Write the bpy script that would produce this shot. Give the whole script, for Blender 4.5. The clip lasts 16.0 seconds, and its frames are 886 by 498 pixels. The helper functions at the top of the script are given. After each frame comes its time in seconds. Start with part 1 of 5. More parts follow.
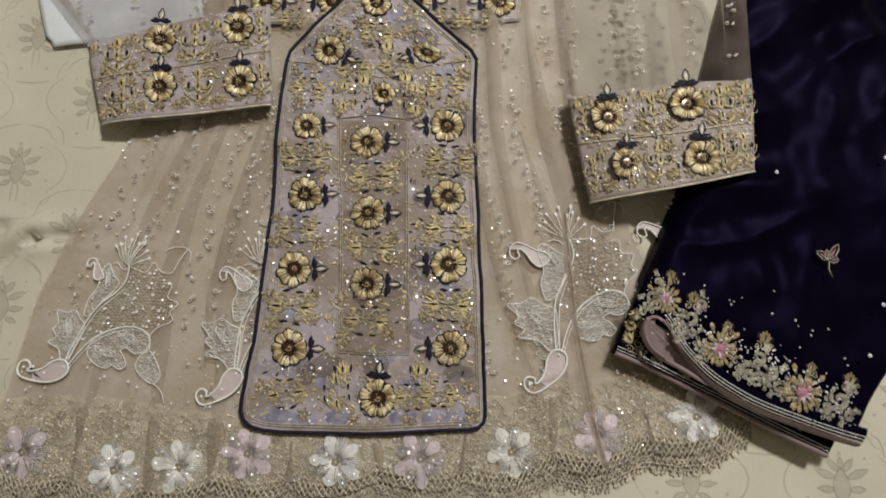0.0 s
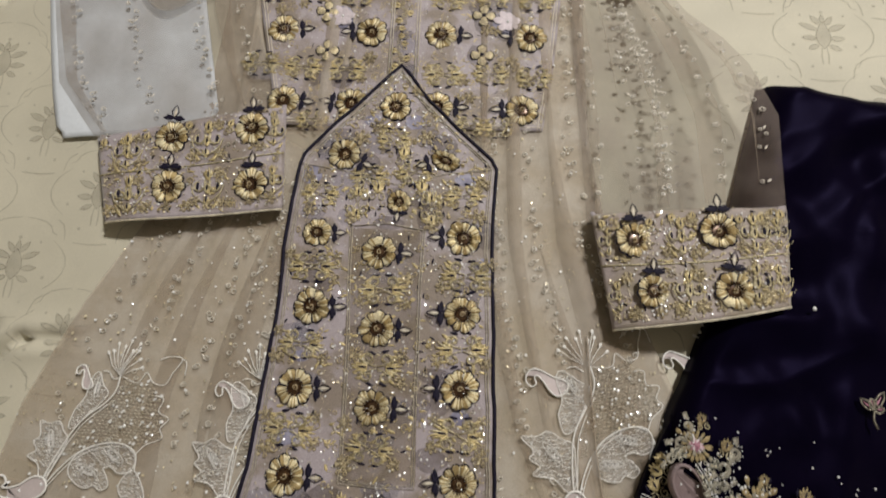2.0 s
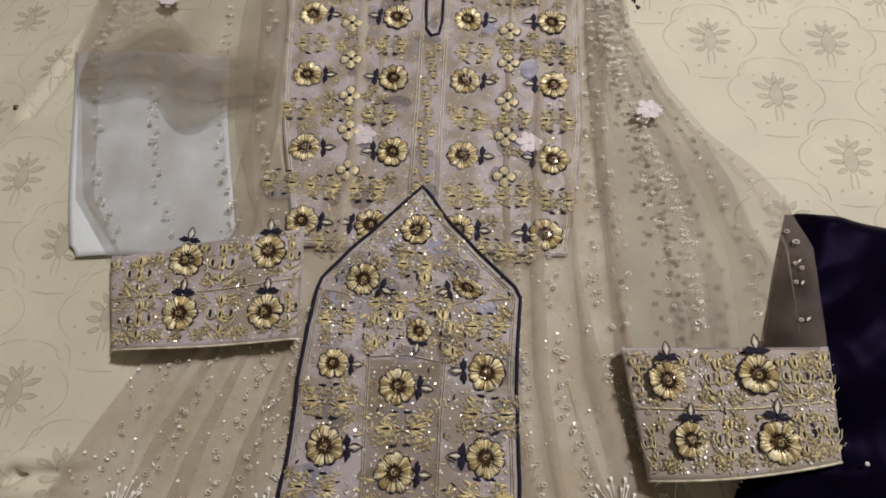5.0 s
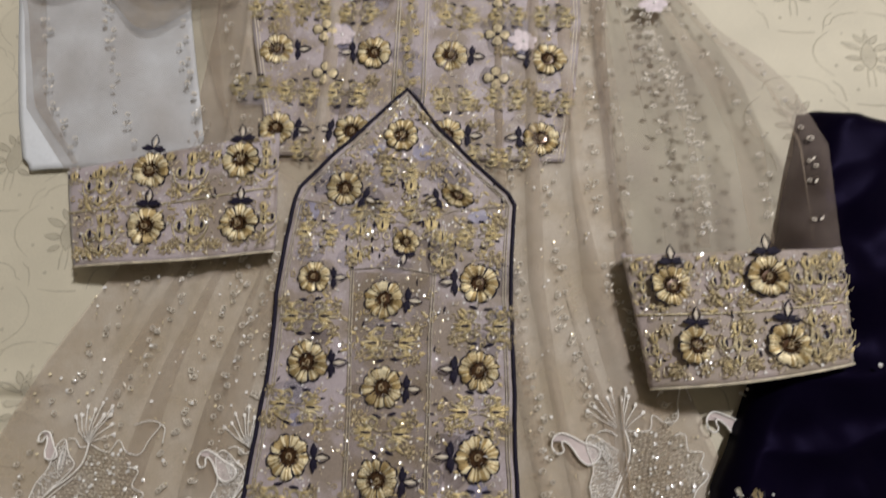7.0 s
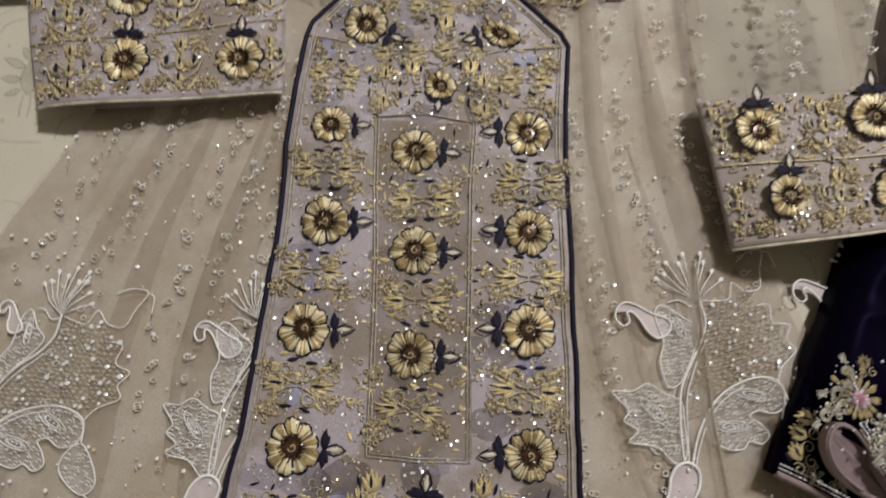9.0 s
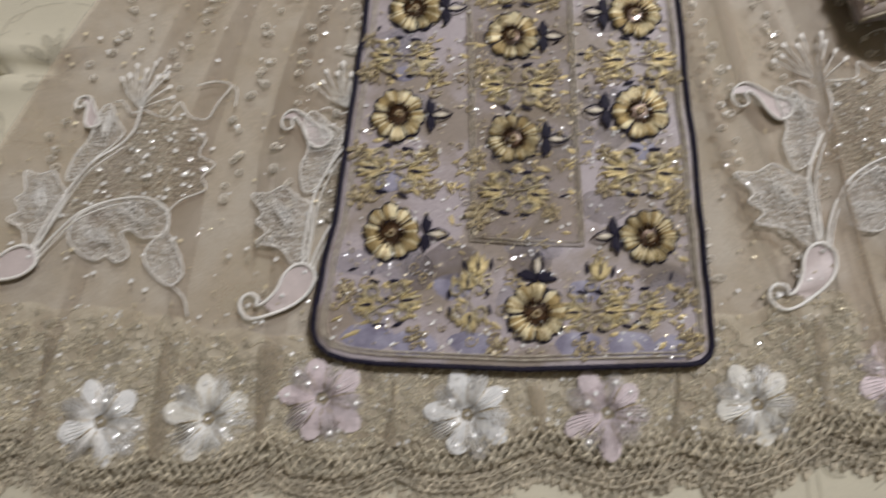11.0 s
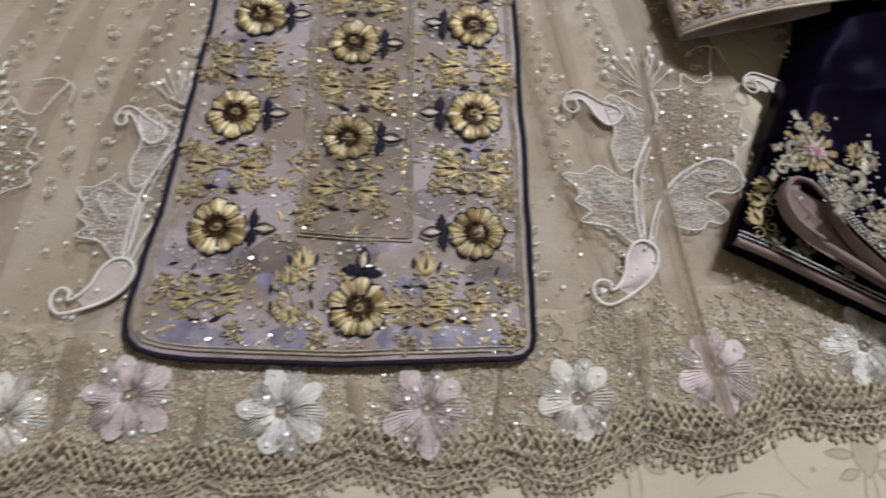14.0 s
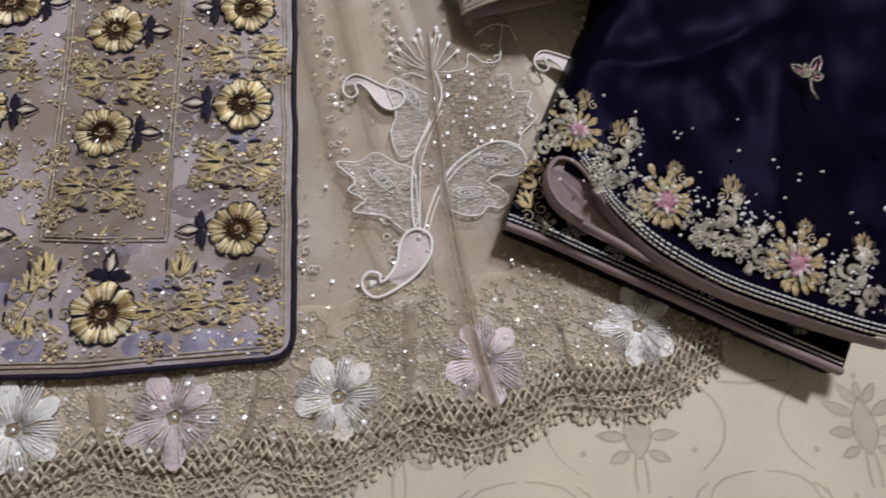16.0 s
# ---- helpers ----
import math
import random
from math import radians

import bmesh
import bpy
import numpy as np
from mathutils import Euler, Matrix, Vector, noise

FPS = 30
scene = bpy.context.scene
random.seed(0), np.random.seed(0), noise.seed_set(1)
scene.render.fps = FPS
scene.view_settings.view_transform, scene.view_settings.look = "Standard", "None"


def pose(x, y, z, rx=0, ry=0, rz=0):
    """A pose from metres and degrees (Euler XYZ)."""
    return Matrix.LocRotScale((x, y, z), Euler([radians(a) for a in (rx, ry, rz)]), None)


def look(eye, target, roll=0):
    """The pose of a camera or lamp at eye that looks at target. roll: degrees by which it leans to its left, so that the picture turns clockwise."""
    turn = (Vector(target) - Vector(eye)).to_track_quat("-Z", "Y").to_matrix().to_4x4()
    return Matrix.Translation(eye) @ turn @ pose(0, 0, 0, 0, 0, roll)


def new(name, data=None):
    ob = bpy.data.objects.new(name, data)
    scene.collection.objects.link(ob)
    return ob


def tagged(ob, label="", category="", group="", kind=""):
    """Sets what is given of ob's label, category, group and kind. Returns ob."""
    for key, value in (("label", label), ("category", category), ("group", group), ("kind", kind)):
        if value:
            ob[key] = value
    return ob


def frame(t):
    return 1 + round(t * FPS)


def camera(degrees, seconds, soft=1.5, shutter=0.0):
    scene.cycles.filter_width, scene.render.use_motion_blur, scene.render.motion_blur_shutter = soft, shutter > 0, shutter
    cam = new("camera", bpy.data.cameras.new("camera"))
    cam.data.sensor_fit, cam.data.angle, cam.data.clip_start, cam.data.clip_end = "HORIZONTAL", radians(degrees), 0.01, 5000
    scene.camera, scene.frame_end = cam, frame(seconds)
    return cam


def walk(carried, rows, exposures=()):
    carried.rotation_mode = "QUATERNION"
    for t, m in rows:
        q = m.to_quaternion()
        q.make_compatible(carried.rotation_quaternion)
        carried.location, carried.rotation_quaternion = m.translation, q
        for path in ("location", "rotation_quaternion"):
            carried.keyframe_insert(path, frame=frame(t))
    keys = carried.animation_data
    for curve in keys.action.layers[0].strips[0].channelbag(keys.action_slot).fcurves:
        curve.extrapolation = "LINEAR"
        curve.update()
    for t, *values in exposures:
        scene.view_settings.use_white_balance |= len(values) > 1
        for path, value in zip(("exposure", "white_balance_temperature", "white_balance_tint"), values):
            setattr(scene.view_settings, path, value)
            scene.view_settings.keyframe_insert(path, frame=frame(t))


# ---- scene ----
cam = camera(78.2, 16.0, soft=1.75, shutter=0.7)
PATH = [
    (0, (0.069, 0.07, 0.393), (0.017, 0.382, -1.582), -8.5),
    (0.5, (0.065, 0.082, 0.39), (0.008, 0.417, -1.581), -8.0),
    (1, (0.063, 0.098, 0.389), (-0.004, 0.491, -1.571), -7.8),
    (1.5, (0.061, 0.116, 0.388), (-0.027, 0.54, -1.565), -8.7),
    (2, (0.061, 0.128, 0.382), (-0.017, 0.582, -1.564), -6.5),
    (2.5, (0.055, 0.142, 0.384), (-0.063, 0.63, -1.551), -9.4),
    (3, (0.052, 0.155, 0.379), (-0.048, 0.641, -1.559), -7.8),
    (3.5, (0.046, 0.179, 0.381), (-0.059, 0.717, -1.542), -7.2),
    (3.7, (0.044, 0.183, 0.383), (-0.062, 0.747, -1.533), -6.7),
    (5.8, (0.048, 0.184, 0.381), (-0.04, 0.824, -1.512), -4.5),
    (6, (0.051, 0.176, 0.373), (-0.006, 0.81, -1.523), -2.4),
    (6.5, (0.05, 0.17, 0.36), (-0.021, 0.74, -1.556), -4.4),
    (7, (0.047, 0.158, 0.346), (-0.014, 0.656, -1.59), -4.1),
    (7.5, (0.039, 0.147, 0.331), (-0.043, 0.575, -1.621), -8.2),
    (8, (0.036, 0.131, 0.317), (-0.045, 0.556, -1.636), -8.0),
    (8.2, (0.035, 0.124, 0.31), (-0.034, 0.547, -1.644), -6.7),
    (10.3, (-0.011, 0.048, 0.24), (0.071, 0.419, -1.724), 16.7),
    (10.5, (-0.01, 0.033, 0.238), (0.061, 0.404, -1.726), 14.6),
    (11, (-0.02, 0.004, 0.24), (-0.061, 0.409, -1.718), -3.6),
    (11.5, (-0.053, -0.013, 0.239), (-0.194, 0.364, -1.721), -17.0),
    (12, (-0.07, -0.018, 0.242), (-0.279, 0.438, -1.694), -19.8),
    (12.5, (-0.044, -0.02, 0.242), (-0.154, 0.496, -1.688), -7.9),
    (13, (-0.017, -0.024, 0.241), (-0.074, 0.535, -1.679), -2.1),
    (13.5, (0.013, -0.022, 0.238), (0.022, 0.559, -1.676), 4.3),
    (14, (0.043, -0.016, 0.234), (0.105, 0.565, -1.679), 8.2),
    (14.5, (0.07, -0.013, 0.23), (0.167, 0.552, -1.686), 10.3),
    (15, (0.092, -0.013, 0.228), (0.202, 0.548, -1.688), 10.7),
    (15.5, (0.114, -0.012, 0.227), (0.259, 0.523, -1.695), 13.9),
    (16, (0.133, -0.011, 0.23), (0.288, 0.529, -1.689), 15.1),
]
walk(cam, [(t, look(eye, target, roll)) for t, eye, target, roll in PATH],
     [(0, 0.02, 6500, 10), (3.7, -0.03, 6500, 12), (7.0, -0.04, 6420, 14), (10.5, 0.08, 6250, 13), (12.5, 0.13, 6150, 13), (14.0, 0.12, 6100, 14), (16.0, 0.1, 6000, 16)])

# ---- room light: one lamp high beside the bed, bounced by the walls ----
world = bpy.data.worlds.new("world")
scene.world = world
world.use_nodes = True
world.node_tree.nodes["Background"].inputs[0].default_value = (0.02, 0.02, 0.02, 1)
lamp_data = bpy.data.lights.new("ceiling_lamp", "AREA")
lamp_data.shape, lamp_data.size, lamp_data.energy, lamp_data.color = "DISK", 0.22, 37.0, (1.0, 0.99, 0.97)
lamp = new("ceiling_lamp", lamp_data)
lamp.matrix_world = look((0.75, 1.15, 1.75), (0.05, 0.2, 0.0))


# ---- materials ----
def material(name, color, rough=0.7, metal=0.0, vary=0.25, scale=60.0, second=None, bump=0.0, bump_scale=900.0,
             clear=0.0, sheen=0.0, spread=0.0, see=0.0, spec=0.4, edge=(0.36, 0.66)):
    """Principled surface: two tones mixed by noise at two scales, fine bump; see lets part of the light through (net)."""
    m = bpy.data.materials.new(name)
    m.use_nodes = True
    n, l = m.node_tree.nodes, m.node_tree.links
    b = n["Principled BSDF"]
    b.inputs["Roughness"].default_value, b.inputs["Metallic"].default_value = rough, metal
    b.inputs["Coat Weight"].default_value, b.inputs["Sheen Weight"].default_value = clear, sheen
    b.inputs["Specular IOR Level"].default_value = spec
    co = n.new("ShaderNodeTexCoord")
    big, fine = n.new("ShaderNodeTexNoise"), n.new("ShaderNodeTexNoise")
    big.inputs["Scale"].default_value, big.inputs["Detail"].default_value = scale, 5
    fine.inputs["Scale"].default_value, fine.inputs["Detail"].default_value = bump_scale, 2
    for t in (big, fine):
        l.new(co.outputs["Object"], t.inputs["Vector"])
    ramp = n.new("ShaderNodeValToRGB")
    ramp.color_ramp.elements[0].position, ramp.color_ramp.elements[1].position = edge
    other = second or tuple(c * (1 - vary) for c in color)
    ramp.color_ramp.elements[0].color, ramp.color_ramp.elements[1].color = (*other, 1), (*color, 1)
    l.new(big.outputs["Fac"], ramp.inputs["Fac"])
    hue = n.new("ShaderNodeHueSaturation")
    l.new(ramp.outputs["Color"], hue.inputs["Color"])
    mul = n.new("ShaderNodeMapRange")
    mul.inputs["From Min"].default_value, mul.inputs["From Max"].default_value = 0.3, 0.7
    mul.inputs["To Min"].default_value, mul.inputs["To Max"].default_value = 1 - vary * 0.5, 1 + vary * 0.5
    l.new(fine.outputs["Fac"], mul.inputs["Value"])
    value = mul.outputs["Result"]
    if spread:
        info, r = n.new("ShaderNodeObjectInfo"), n.new("ShaderNodeMapRange")
        r.inputs["To Min"].default_value, r.inputs["To Max"].default_value = 1 - spread, 1 + spread
        l.new(info.outputs["Random"], r.inputs["Value"])
        p = n.new("ShaderNodeMath")
        p.operation = "MULTIPLY"
        l.new(value, p.inputs[0]), l.new(r.outputs["Result"], p.inputs[1])
        value = p.outputs["Value"]
    l.new(value, hue.inputs["Value"])
    l.new(hue.outputs["Color"], b.inputs["Base Color"])
    if bump:
        bp = n.new("ShaderNodeBump")
        bp.inputs["Strength"].default_value, bp.inputs["Distance"].default_value = bump, 0.0006
        l.new(fine.outputs["Fac"], bp.inputs["Height"])
        l.new(bp.outputs["Normal"], b.inputs["Normal"])
    if see:
        tr, mix, r = n.new("ShaderNodeBsdfTransparent"), n.new("ShaderNodeMixShader"), n.new("ShaderNodeMapRange")
        r.inputs["From Min"].default_value, r.inputs["From Max"].default_value = 0.3, 0.7
        r.inputs["To Min"].default_value, r.inputs["To Max"].default_value = 1 - see - 0.12, 1 - see + 0.12
        l.new(big.outputs["Fac"], r.inputs["Value"])
        l.new(r.outputs["Result"], mix.inputs["Fac"])
        l.new(tr.outputs["BSDF"], mix.inputs[1]), l.new(b.outputs["BSDF"], mix.inputs[2])
        l.new(mix.outputs["Shader"], n["Material Output"].inputs["Surface"])
    return m


DAMASK = material("damask_cotton", (0.60, 0.555, 0.43), 0.62, vary=0.12, scale=14, bump=0.25, bump_scale=1500, sheen=0.2)
DAMASK_THREAD = material("damask_pattern_thread", (0.40, 0.365, 0.265), 0.55, vary=0.3, scale=38, second=(0.32, 0.29, 0.205), bump=0.4, bump_scale=1500, see=0.74)
DAMASK_FILL = material("damask_pattern_ground", (0.47, 0.43, 0.34), 0.55, vary=0.25, scale=60, bump=0.4, bump_scale=1500, see=0.78)
PLASTER = material("plaster", (0.62, 0.58, 0.5), 0.9, vary=0.08, scale=3, bump=0.1, bump_scale=120)
CARPET = material("carpet", (0.2, 0.15, 0.11), 0.95, vary=0.3, scale=20, bump=0.3, bump_scale=300)
NET = material("beige_net", (0.57, 0.50, 0.42), 0.75, vary=0.3, scale=24, edge=(0.40, 0.60), second=(0.45, 0.355, 0.26), bump=0.4, bump_scale=1400, see=0.48)
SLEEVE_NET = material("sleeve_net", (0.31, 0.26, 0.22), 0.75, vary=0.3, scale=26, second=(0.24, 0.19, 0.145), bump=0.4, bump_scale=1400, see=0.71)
# same sleeve net made darker in its colour, for the right sleeve only
DARK_NET = material("dark_sleeve_net", (0.27, 0.215, 0.185), 0.8, vary=0.35, scale=20, edge=(0.40, 0.60), second=(0.17, 0.125, 0.095), bump=0.4, bump_scale=1400, see=0.70, spec=0.15)
SLEEVE_FOLD = material("doubled_sleeve_net", (0.33, 0.265, 0.19), 0.75, vary=0.35, scale=45, bump=0.4, bump_scale=1400, see=0.62)
# back hem net and lace folds; also colours the skirt fold's painted shadow
NET_AND_SHADE = material("hem_net_and_shade", (0.42, 0.35, 0.25), 0.8, vary=0.4, scale=80, bump=0.4, bump_scale=1400, see=0.55)
PLEAT = material("doubled_net", (0.38, 0.30, 0.225), 0.75, vary=0.3, scale=60, second=(0.32, 0.245, 0.175), bump=0.4, bump_scale=1400, see=0.77)
ORGANZA = material("mauve_organza", (0.395, 0.342, 0.355), 0.5, vary=0.45, scale=40, edge=(0.42, 0.57), second=(0.265, 0.215, 0.175), bump=0.35, bump_scale=1800, sheen=0.3)
TAN = material("tan_organza", (0.30, 0.25, 0.185), 0.6, vary=0.35, scale=50, second=(0.38, 0.315, 0.30), bump=0.35, bump_scale=1800, sheen=0.3)
BACK_LACE = material("back_lace_thread", (0.66, 0.58, 0.44), 0.5, 0.1, vary=0.45, scale=120, bump=0.5, bump_scale=2500)
LACE_GROUND = material("lace_ground_net", (0.66, 0.59, 0.46), 0.7, vary=0.35, scale=60, second=(0.50, 0.42, 0.30), bump=0.5, bump_scale=900, see=0.45)
TAN_VEIL = material("tan_veil", (0.30, 0.225, 0.135), 0.6, vary=0.4, scale=45, bump=0.35, bump_scale=1800, see=0.66)
# organza shimmer painted as sheer pale and dark patches
PALE_SHIMMER = material("painted_pale_shimmer", (0.42, 0.385, 0.44), 0.45, vary=0.3, scale=120, bump=0.3, bump_scale=1500, see=0.66)
DARK_SHIMMER = material("painted_dark_shimmer", (0.15, 0.115, 0.105), 0.5, vary=0.3, scale=120, bump=0.3, bump_scale=1500, see=0.66)
LILAC = material("lilac_organza", (0.34, 0.325, 0.41), 0.45, vary=0.3, scale=110, second=(0.17, 0.155, 0.22), bump=0.3, bump_scale=1500, sheen=0.3)
SCROLL_CORD = material("pale_scroll_cord", (0.64, 0.55, 0.34), 0.35, 0.25, vary=0.4, scale=260, bump=0.5, bump_scale=2600, spread=0.15)
GOLD = material("gold_thread", (0.60, 0.48, 0.24), 0.32, 0.32, vary=0.4, scale=260, bump=0.5, bump_scale=2600, spread=0.15)
PALE_GOLD = material("pale_gold_silk", (0.74, 0.62, 0.38), 0.38, 0.12, vary=0.6, scale=220, bump=0.5, bump_scale=2600, spread=0.14)
PETAL = material("stitched_petal_silk", (0.52, 0.39, 0.18), 0.30, 0.30, vary=0.4, scale=200, bump=0.4, bump_scale=2600, spread=0.12)
PETAL_LIGHT = material("light_petal_silk", (0.90, 0.80, 0.54), 0.28, 0.22, vary=0.3, scale=200, bump=0.4, bump_scale=2600, spread=0.12)
DULL_GOLD = material("dull_gold_thread", (0.52, 0.42, 0.25), 0.45, 0.3, vary=0.4, scale=300, bump=0.5, bump_scale=2600, spread=0.15)
NAVY_THREAD = material("navy_thread", (0.013, 0.010, 0.026), 0.6, spec=0.2, vary=0.4, scale=300, bump=0.4, bump_scale=2500)
BROWN_BEAD = material("brown_bead", (0.085, 0.042, 0.018), 0.25, 0.3, vary=0.5, scale=400, clear=0.4)
AMBER = material("amber_stone", (0.20, 0.11, 0.04), 0.10, 0.5, vary=0.4, scale=400, clear=0.6)
WHITE_THREAD = material("white_thread", (0.90, 0.87, 0.82), 0.4, vary=0.12, scale=300, bump=0.5, bump_scale=2500)
CREAM_THREAD = material("cream_thread", (0.68, 0.61, 0.49), 0.5, 0.15, vary=0.3, scale=300, bump=0.5, bump_scale=2500)
WHITE_GAUZE = material("white_gauze", (0.78, 0.74, 0.69), 0.6, vary=0.3, scale=160, bump=0.5, bump_scale=1400, see=0.78)
VINE = material("vine_thread", (0.82, 0.76, 0.66), 0.35, 0.1, vary=0.25, scale=200, bump=0.4, bump_scale=2500)
LACE = material("gold_lace_thread", (0.74, 0.66, 0.50), 0.45, 0.12, vary=0.4, scale=150, bump=0.5, bump_scale=2500)
WHITE_SATIN = material("white_satin", (0.84, 0.83, 0.81), 0.4, vary=0.18, scale=200, bump=0.5, bump_scale=1500, spread=0.08)
PINK_SATIN = material("pink_satin", (0.70, 0.60, 0.61), 0.4, vary=0.2, scale=200, bump=0.5, bump_scale=1500, spread=0.08)
CREAM_SATIN = material("cream_satin", (0.76, 0.73, 0.66), 0.4, vary=0.2, scale=200, bump=0.5, bump_scale=1500, spread=0.08)
PALE_PINK = material("pale_pink_satin", (0.70, 0.61, 0.63), 0.4, vary=0.2, scale=200, bump=0.5, bump_scale=1500, spread=0.08)
MAUVE_SATIN = material("mauve_satin", (0.58, 0.50, 0.48), 0.4, vary=0.15, scale=120, bump=0.3, bump_scale=1500)
PANEL_CORD = material("greyed_cream_cord", (0.50, 0.44, 0.35), 0.45, 0.2, vary=0.4, scale=300, bump=0.5, bump_scale=2500)
GREY_GOLD = material("grey_gold_cord", (0.37, 0.335, 0.26), 0.35, 0.4, vary=0.5, scale=300, bump=0.5, bump_scale=2500, spread=0.2)
SILVER_CORD = material("silver_gold_cord", (0.50, 0.47, 0.38), 0.30, 0.45, vary=0.5, scale=300, bump=0.5, bump_scale=2500, spread=0.2)
ROSE = material("rose_thread", (0.46, 0.20, 0.26), 0.45, vary=0.4, scale=300, bump=0.5, bump_scale=2500)
SEQUIN = material("silver_sequin", (0.95, 0.94, 0.92), 0.16, 0.28, vary=0.1, scale=200)
GOLD_SEQUIN = material("gold_sequin", (0.84, 0.73, 0.50), 0.2, 0.22, vary=0.2, scale=200)
SATIN = material("navy_satin", (0.0029, 0.0018, 0.0075), 0.40, vary=0.35, scale=18, second=(0.0019, 0.0011, 0.0050), bump=0.10, bump_scale=2200, spec=0.024)
SATIN.node_tree.nodes["Principled BSDF"].inputs["Specular Tint"].default_value = (0.45, 0.36, 1.0, 1)
LINING = material("mauve_lining", (0.27, 0.20, 0.195), 0.55, vary=0.2, scale=90, bump=0.3, bump_scale=1500)
PAPER = material("white_paper", (0.70, 0.73, 0.76), 0.5, vary=0.06, scale=25, bump=0.1, bump_scale=400)


# ---- mesh helpers ----
class Soup:
    """Collects faces of many small pieces, each with a material slot, into one mesh."""

    def __init__(self):
        self.v, self.f, self.m = [], [], []

    def add(self, verts, faces, mat=0):
        k = len(self.v)
        self.v += [tuple(p) for p in verts]
        self.f += [tuple(k + i for i in f) for f in faces]
        self.m += [mat] * len(faces)

    def tube(self, pts, r, sides=4, mat=0, closed=False, taper=False):
        pts = [Vector(p) for p in pts]
        n, vs, fs = len(pts), [], []
        for i, p in enumerate(pts):
            a, b = (pts[(i - 1) % n], pts[(i + 1) % n]) if closed else (pts[max(i - 1, 0)], pts[min(i + 1, n - 1)])
            d = (b - a).normalized() if (b - a).length > 1e-9 else Vector((1, 0, 0))
            s = d.cross(Vector((0, 0, 1)))
            s = s.normalized() if s.length > 1e-6 else Vector((1, 0, 0))
            up = s.cross(d)
            rr = r * (1 - 0.75 * i / (n - 1)) if taper else r
            for k in range(sides):
                w = 2 * math.pi * (k + 0.5) / sides
                vs.append(p + s * (rr * math.cos(w)) + up * (rr * math.sin(w)))
        for i in range(n if closed else n - 1):
            for k in range(sides):
                a, b = i * sides + k, i * sides + (k + 1) % sides
                c, d = ((i + 1) % n) * sides + (k + 1) % sides, ((i + 1) % n) * sides + k
                fs.append((a, b, c, d))
        if not closed:
            fs += [tuple(range(sides))[::-1], tuple((n - 1) * sides + k for k in range(sides))]
        self.add(vs, fs, mat)

    def dome(self, x, y, z, r, h, n=7, mat=0, tilt=(0, 0)):
        vs = [(x + r * math.cos(6.283 * k / n), y + r * math.sin(6.283 * k / n),
               z + r * (tilt[0] * math.cos(6.283 * k / n) + tilt[1] * math.sin(6.283 * k / n))) for k in range(n)]
        vs += [(x + 0.55 * r * math.cos(6.283 * k / n), y + 0.55 * r * math.sin(6.283 * k / n),
                z + 0.75 * h + 0.55 * r * (tilt[0] * math.cos(6.283 * k / n) + tilt[1] * math.sin(6.283 * k / n))) for k in range(n)]
        vs.append((x, y, z + h))
        fs = [(k, (k + 1) % n, n + (k + 1) % n, n + k) for k in range(n)] + [(n + k, n + (k + 1) % n, 2 * n) for k in range(n)]
        self.add(vs, fs, mat)

    def leaf(self, x, y, z, length, width, ang, mat=0, h=0.0006, ridges=4, blunt=False):
        """A padded leaf of ridged stitches from (x, y) along ang degrees."""
        ca, sa = math.cos(radians(ang)), math.sin(radians(ang))
        vs, fs, n = [], [], 2 * ridges
        for i in range(n + 1):
            t = i / n
            w = width * 0.5 * math.sin(math.pi * (0.06 + 0.9 * t)) ** 0.8 * (1.05 - 0.3 * t)
            if blunt:
                w = width * 0.5 * min(1.0, 0.3 + 1.1 * t) * math.sqrt(max(0.02, 1 - max(0.0, (t - 0.6) / 0.4) ** 2))
            e = h * (0.55 + 0.45 * (i % 2))
            for s, zz in ((-1, 0.0), (0, e), (1, 0.0)):
                px, py = length * t, s * w
                vs.append((x + px * ca - py * sa, y + px * sa + py * ca, z + zz))
        for i in range(n):
            for k in (0, 1):
                fs.append((3 * i + k, 3 * i + 3 + k, 3 * i + 4 + k, 3 * i + 1 + k))
        self.add(vs, fs, mat)

    def mesh(self, name, mats, smooth=True):
        me = bpy.data.meshes.new(name)
        me.from_pydata(self.v, [], self.f)
        for m in mats:
            me.materials.append(m)
        me.polygons.foreach_set("material_index", self.m)
        me.polygons.foreach_set("use_smooth", [smooth] * len(self.f))
        me.update()
        return me

    def part(self, name, mats, parent=None, label="", smooth=True, kind=""):
        ob = new(name, self.mesh(name, mats, smooth))
        ob.parent = parent
        return tagged(ob, label, kind=kind)


def spiral(x, y, z, r, turns, start, sx=1, sy=1, n=14):
    return [(x + sx * r * (1 - 0.75 * k / n) * math.cos(start + turns * 6.283 * k / n), y + sy * r * (1 - 0.75 * k / n) * math.sin(start + turns * 6.283 * k / n), z) for k in range(n + 1)]


def at_rows(rows, t):
    """Interpolates rows of equal-length tuples, t from 0 to 1."""
    k = min(int(t * (len(rows) - 1)), len(rows) - 2)
    f = t * (len(rows) - 1) - k
    return [a + (b - a) * f for a, b in zip(rows[k], rows[k + 1])]


def table(pairs, x):
    """Piecewise linear y of x."""
    for (a, p), (b, q) in zip(pairs, pairs[1:]):
        if x <= b:
            return p + (q - p) * max(0.0, (x - a) / (b - a))
    return pairs[-1][1]


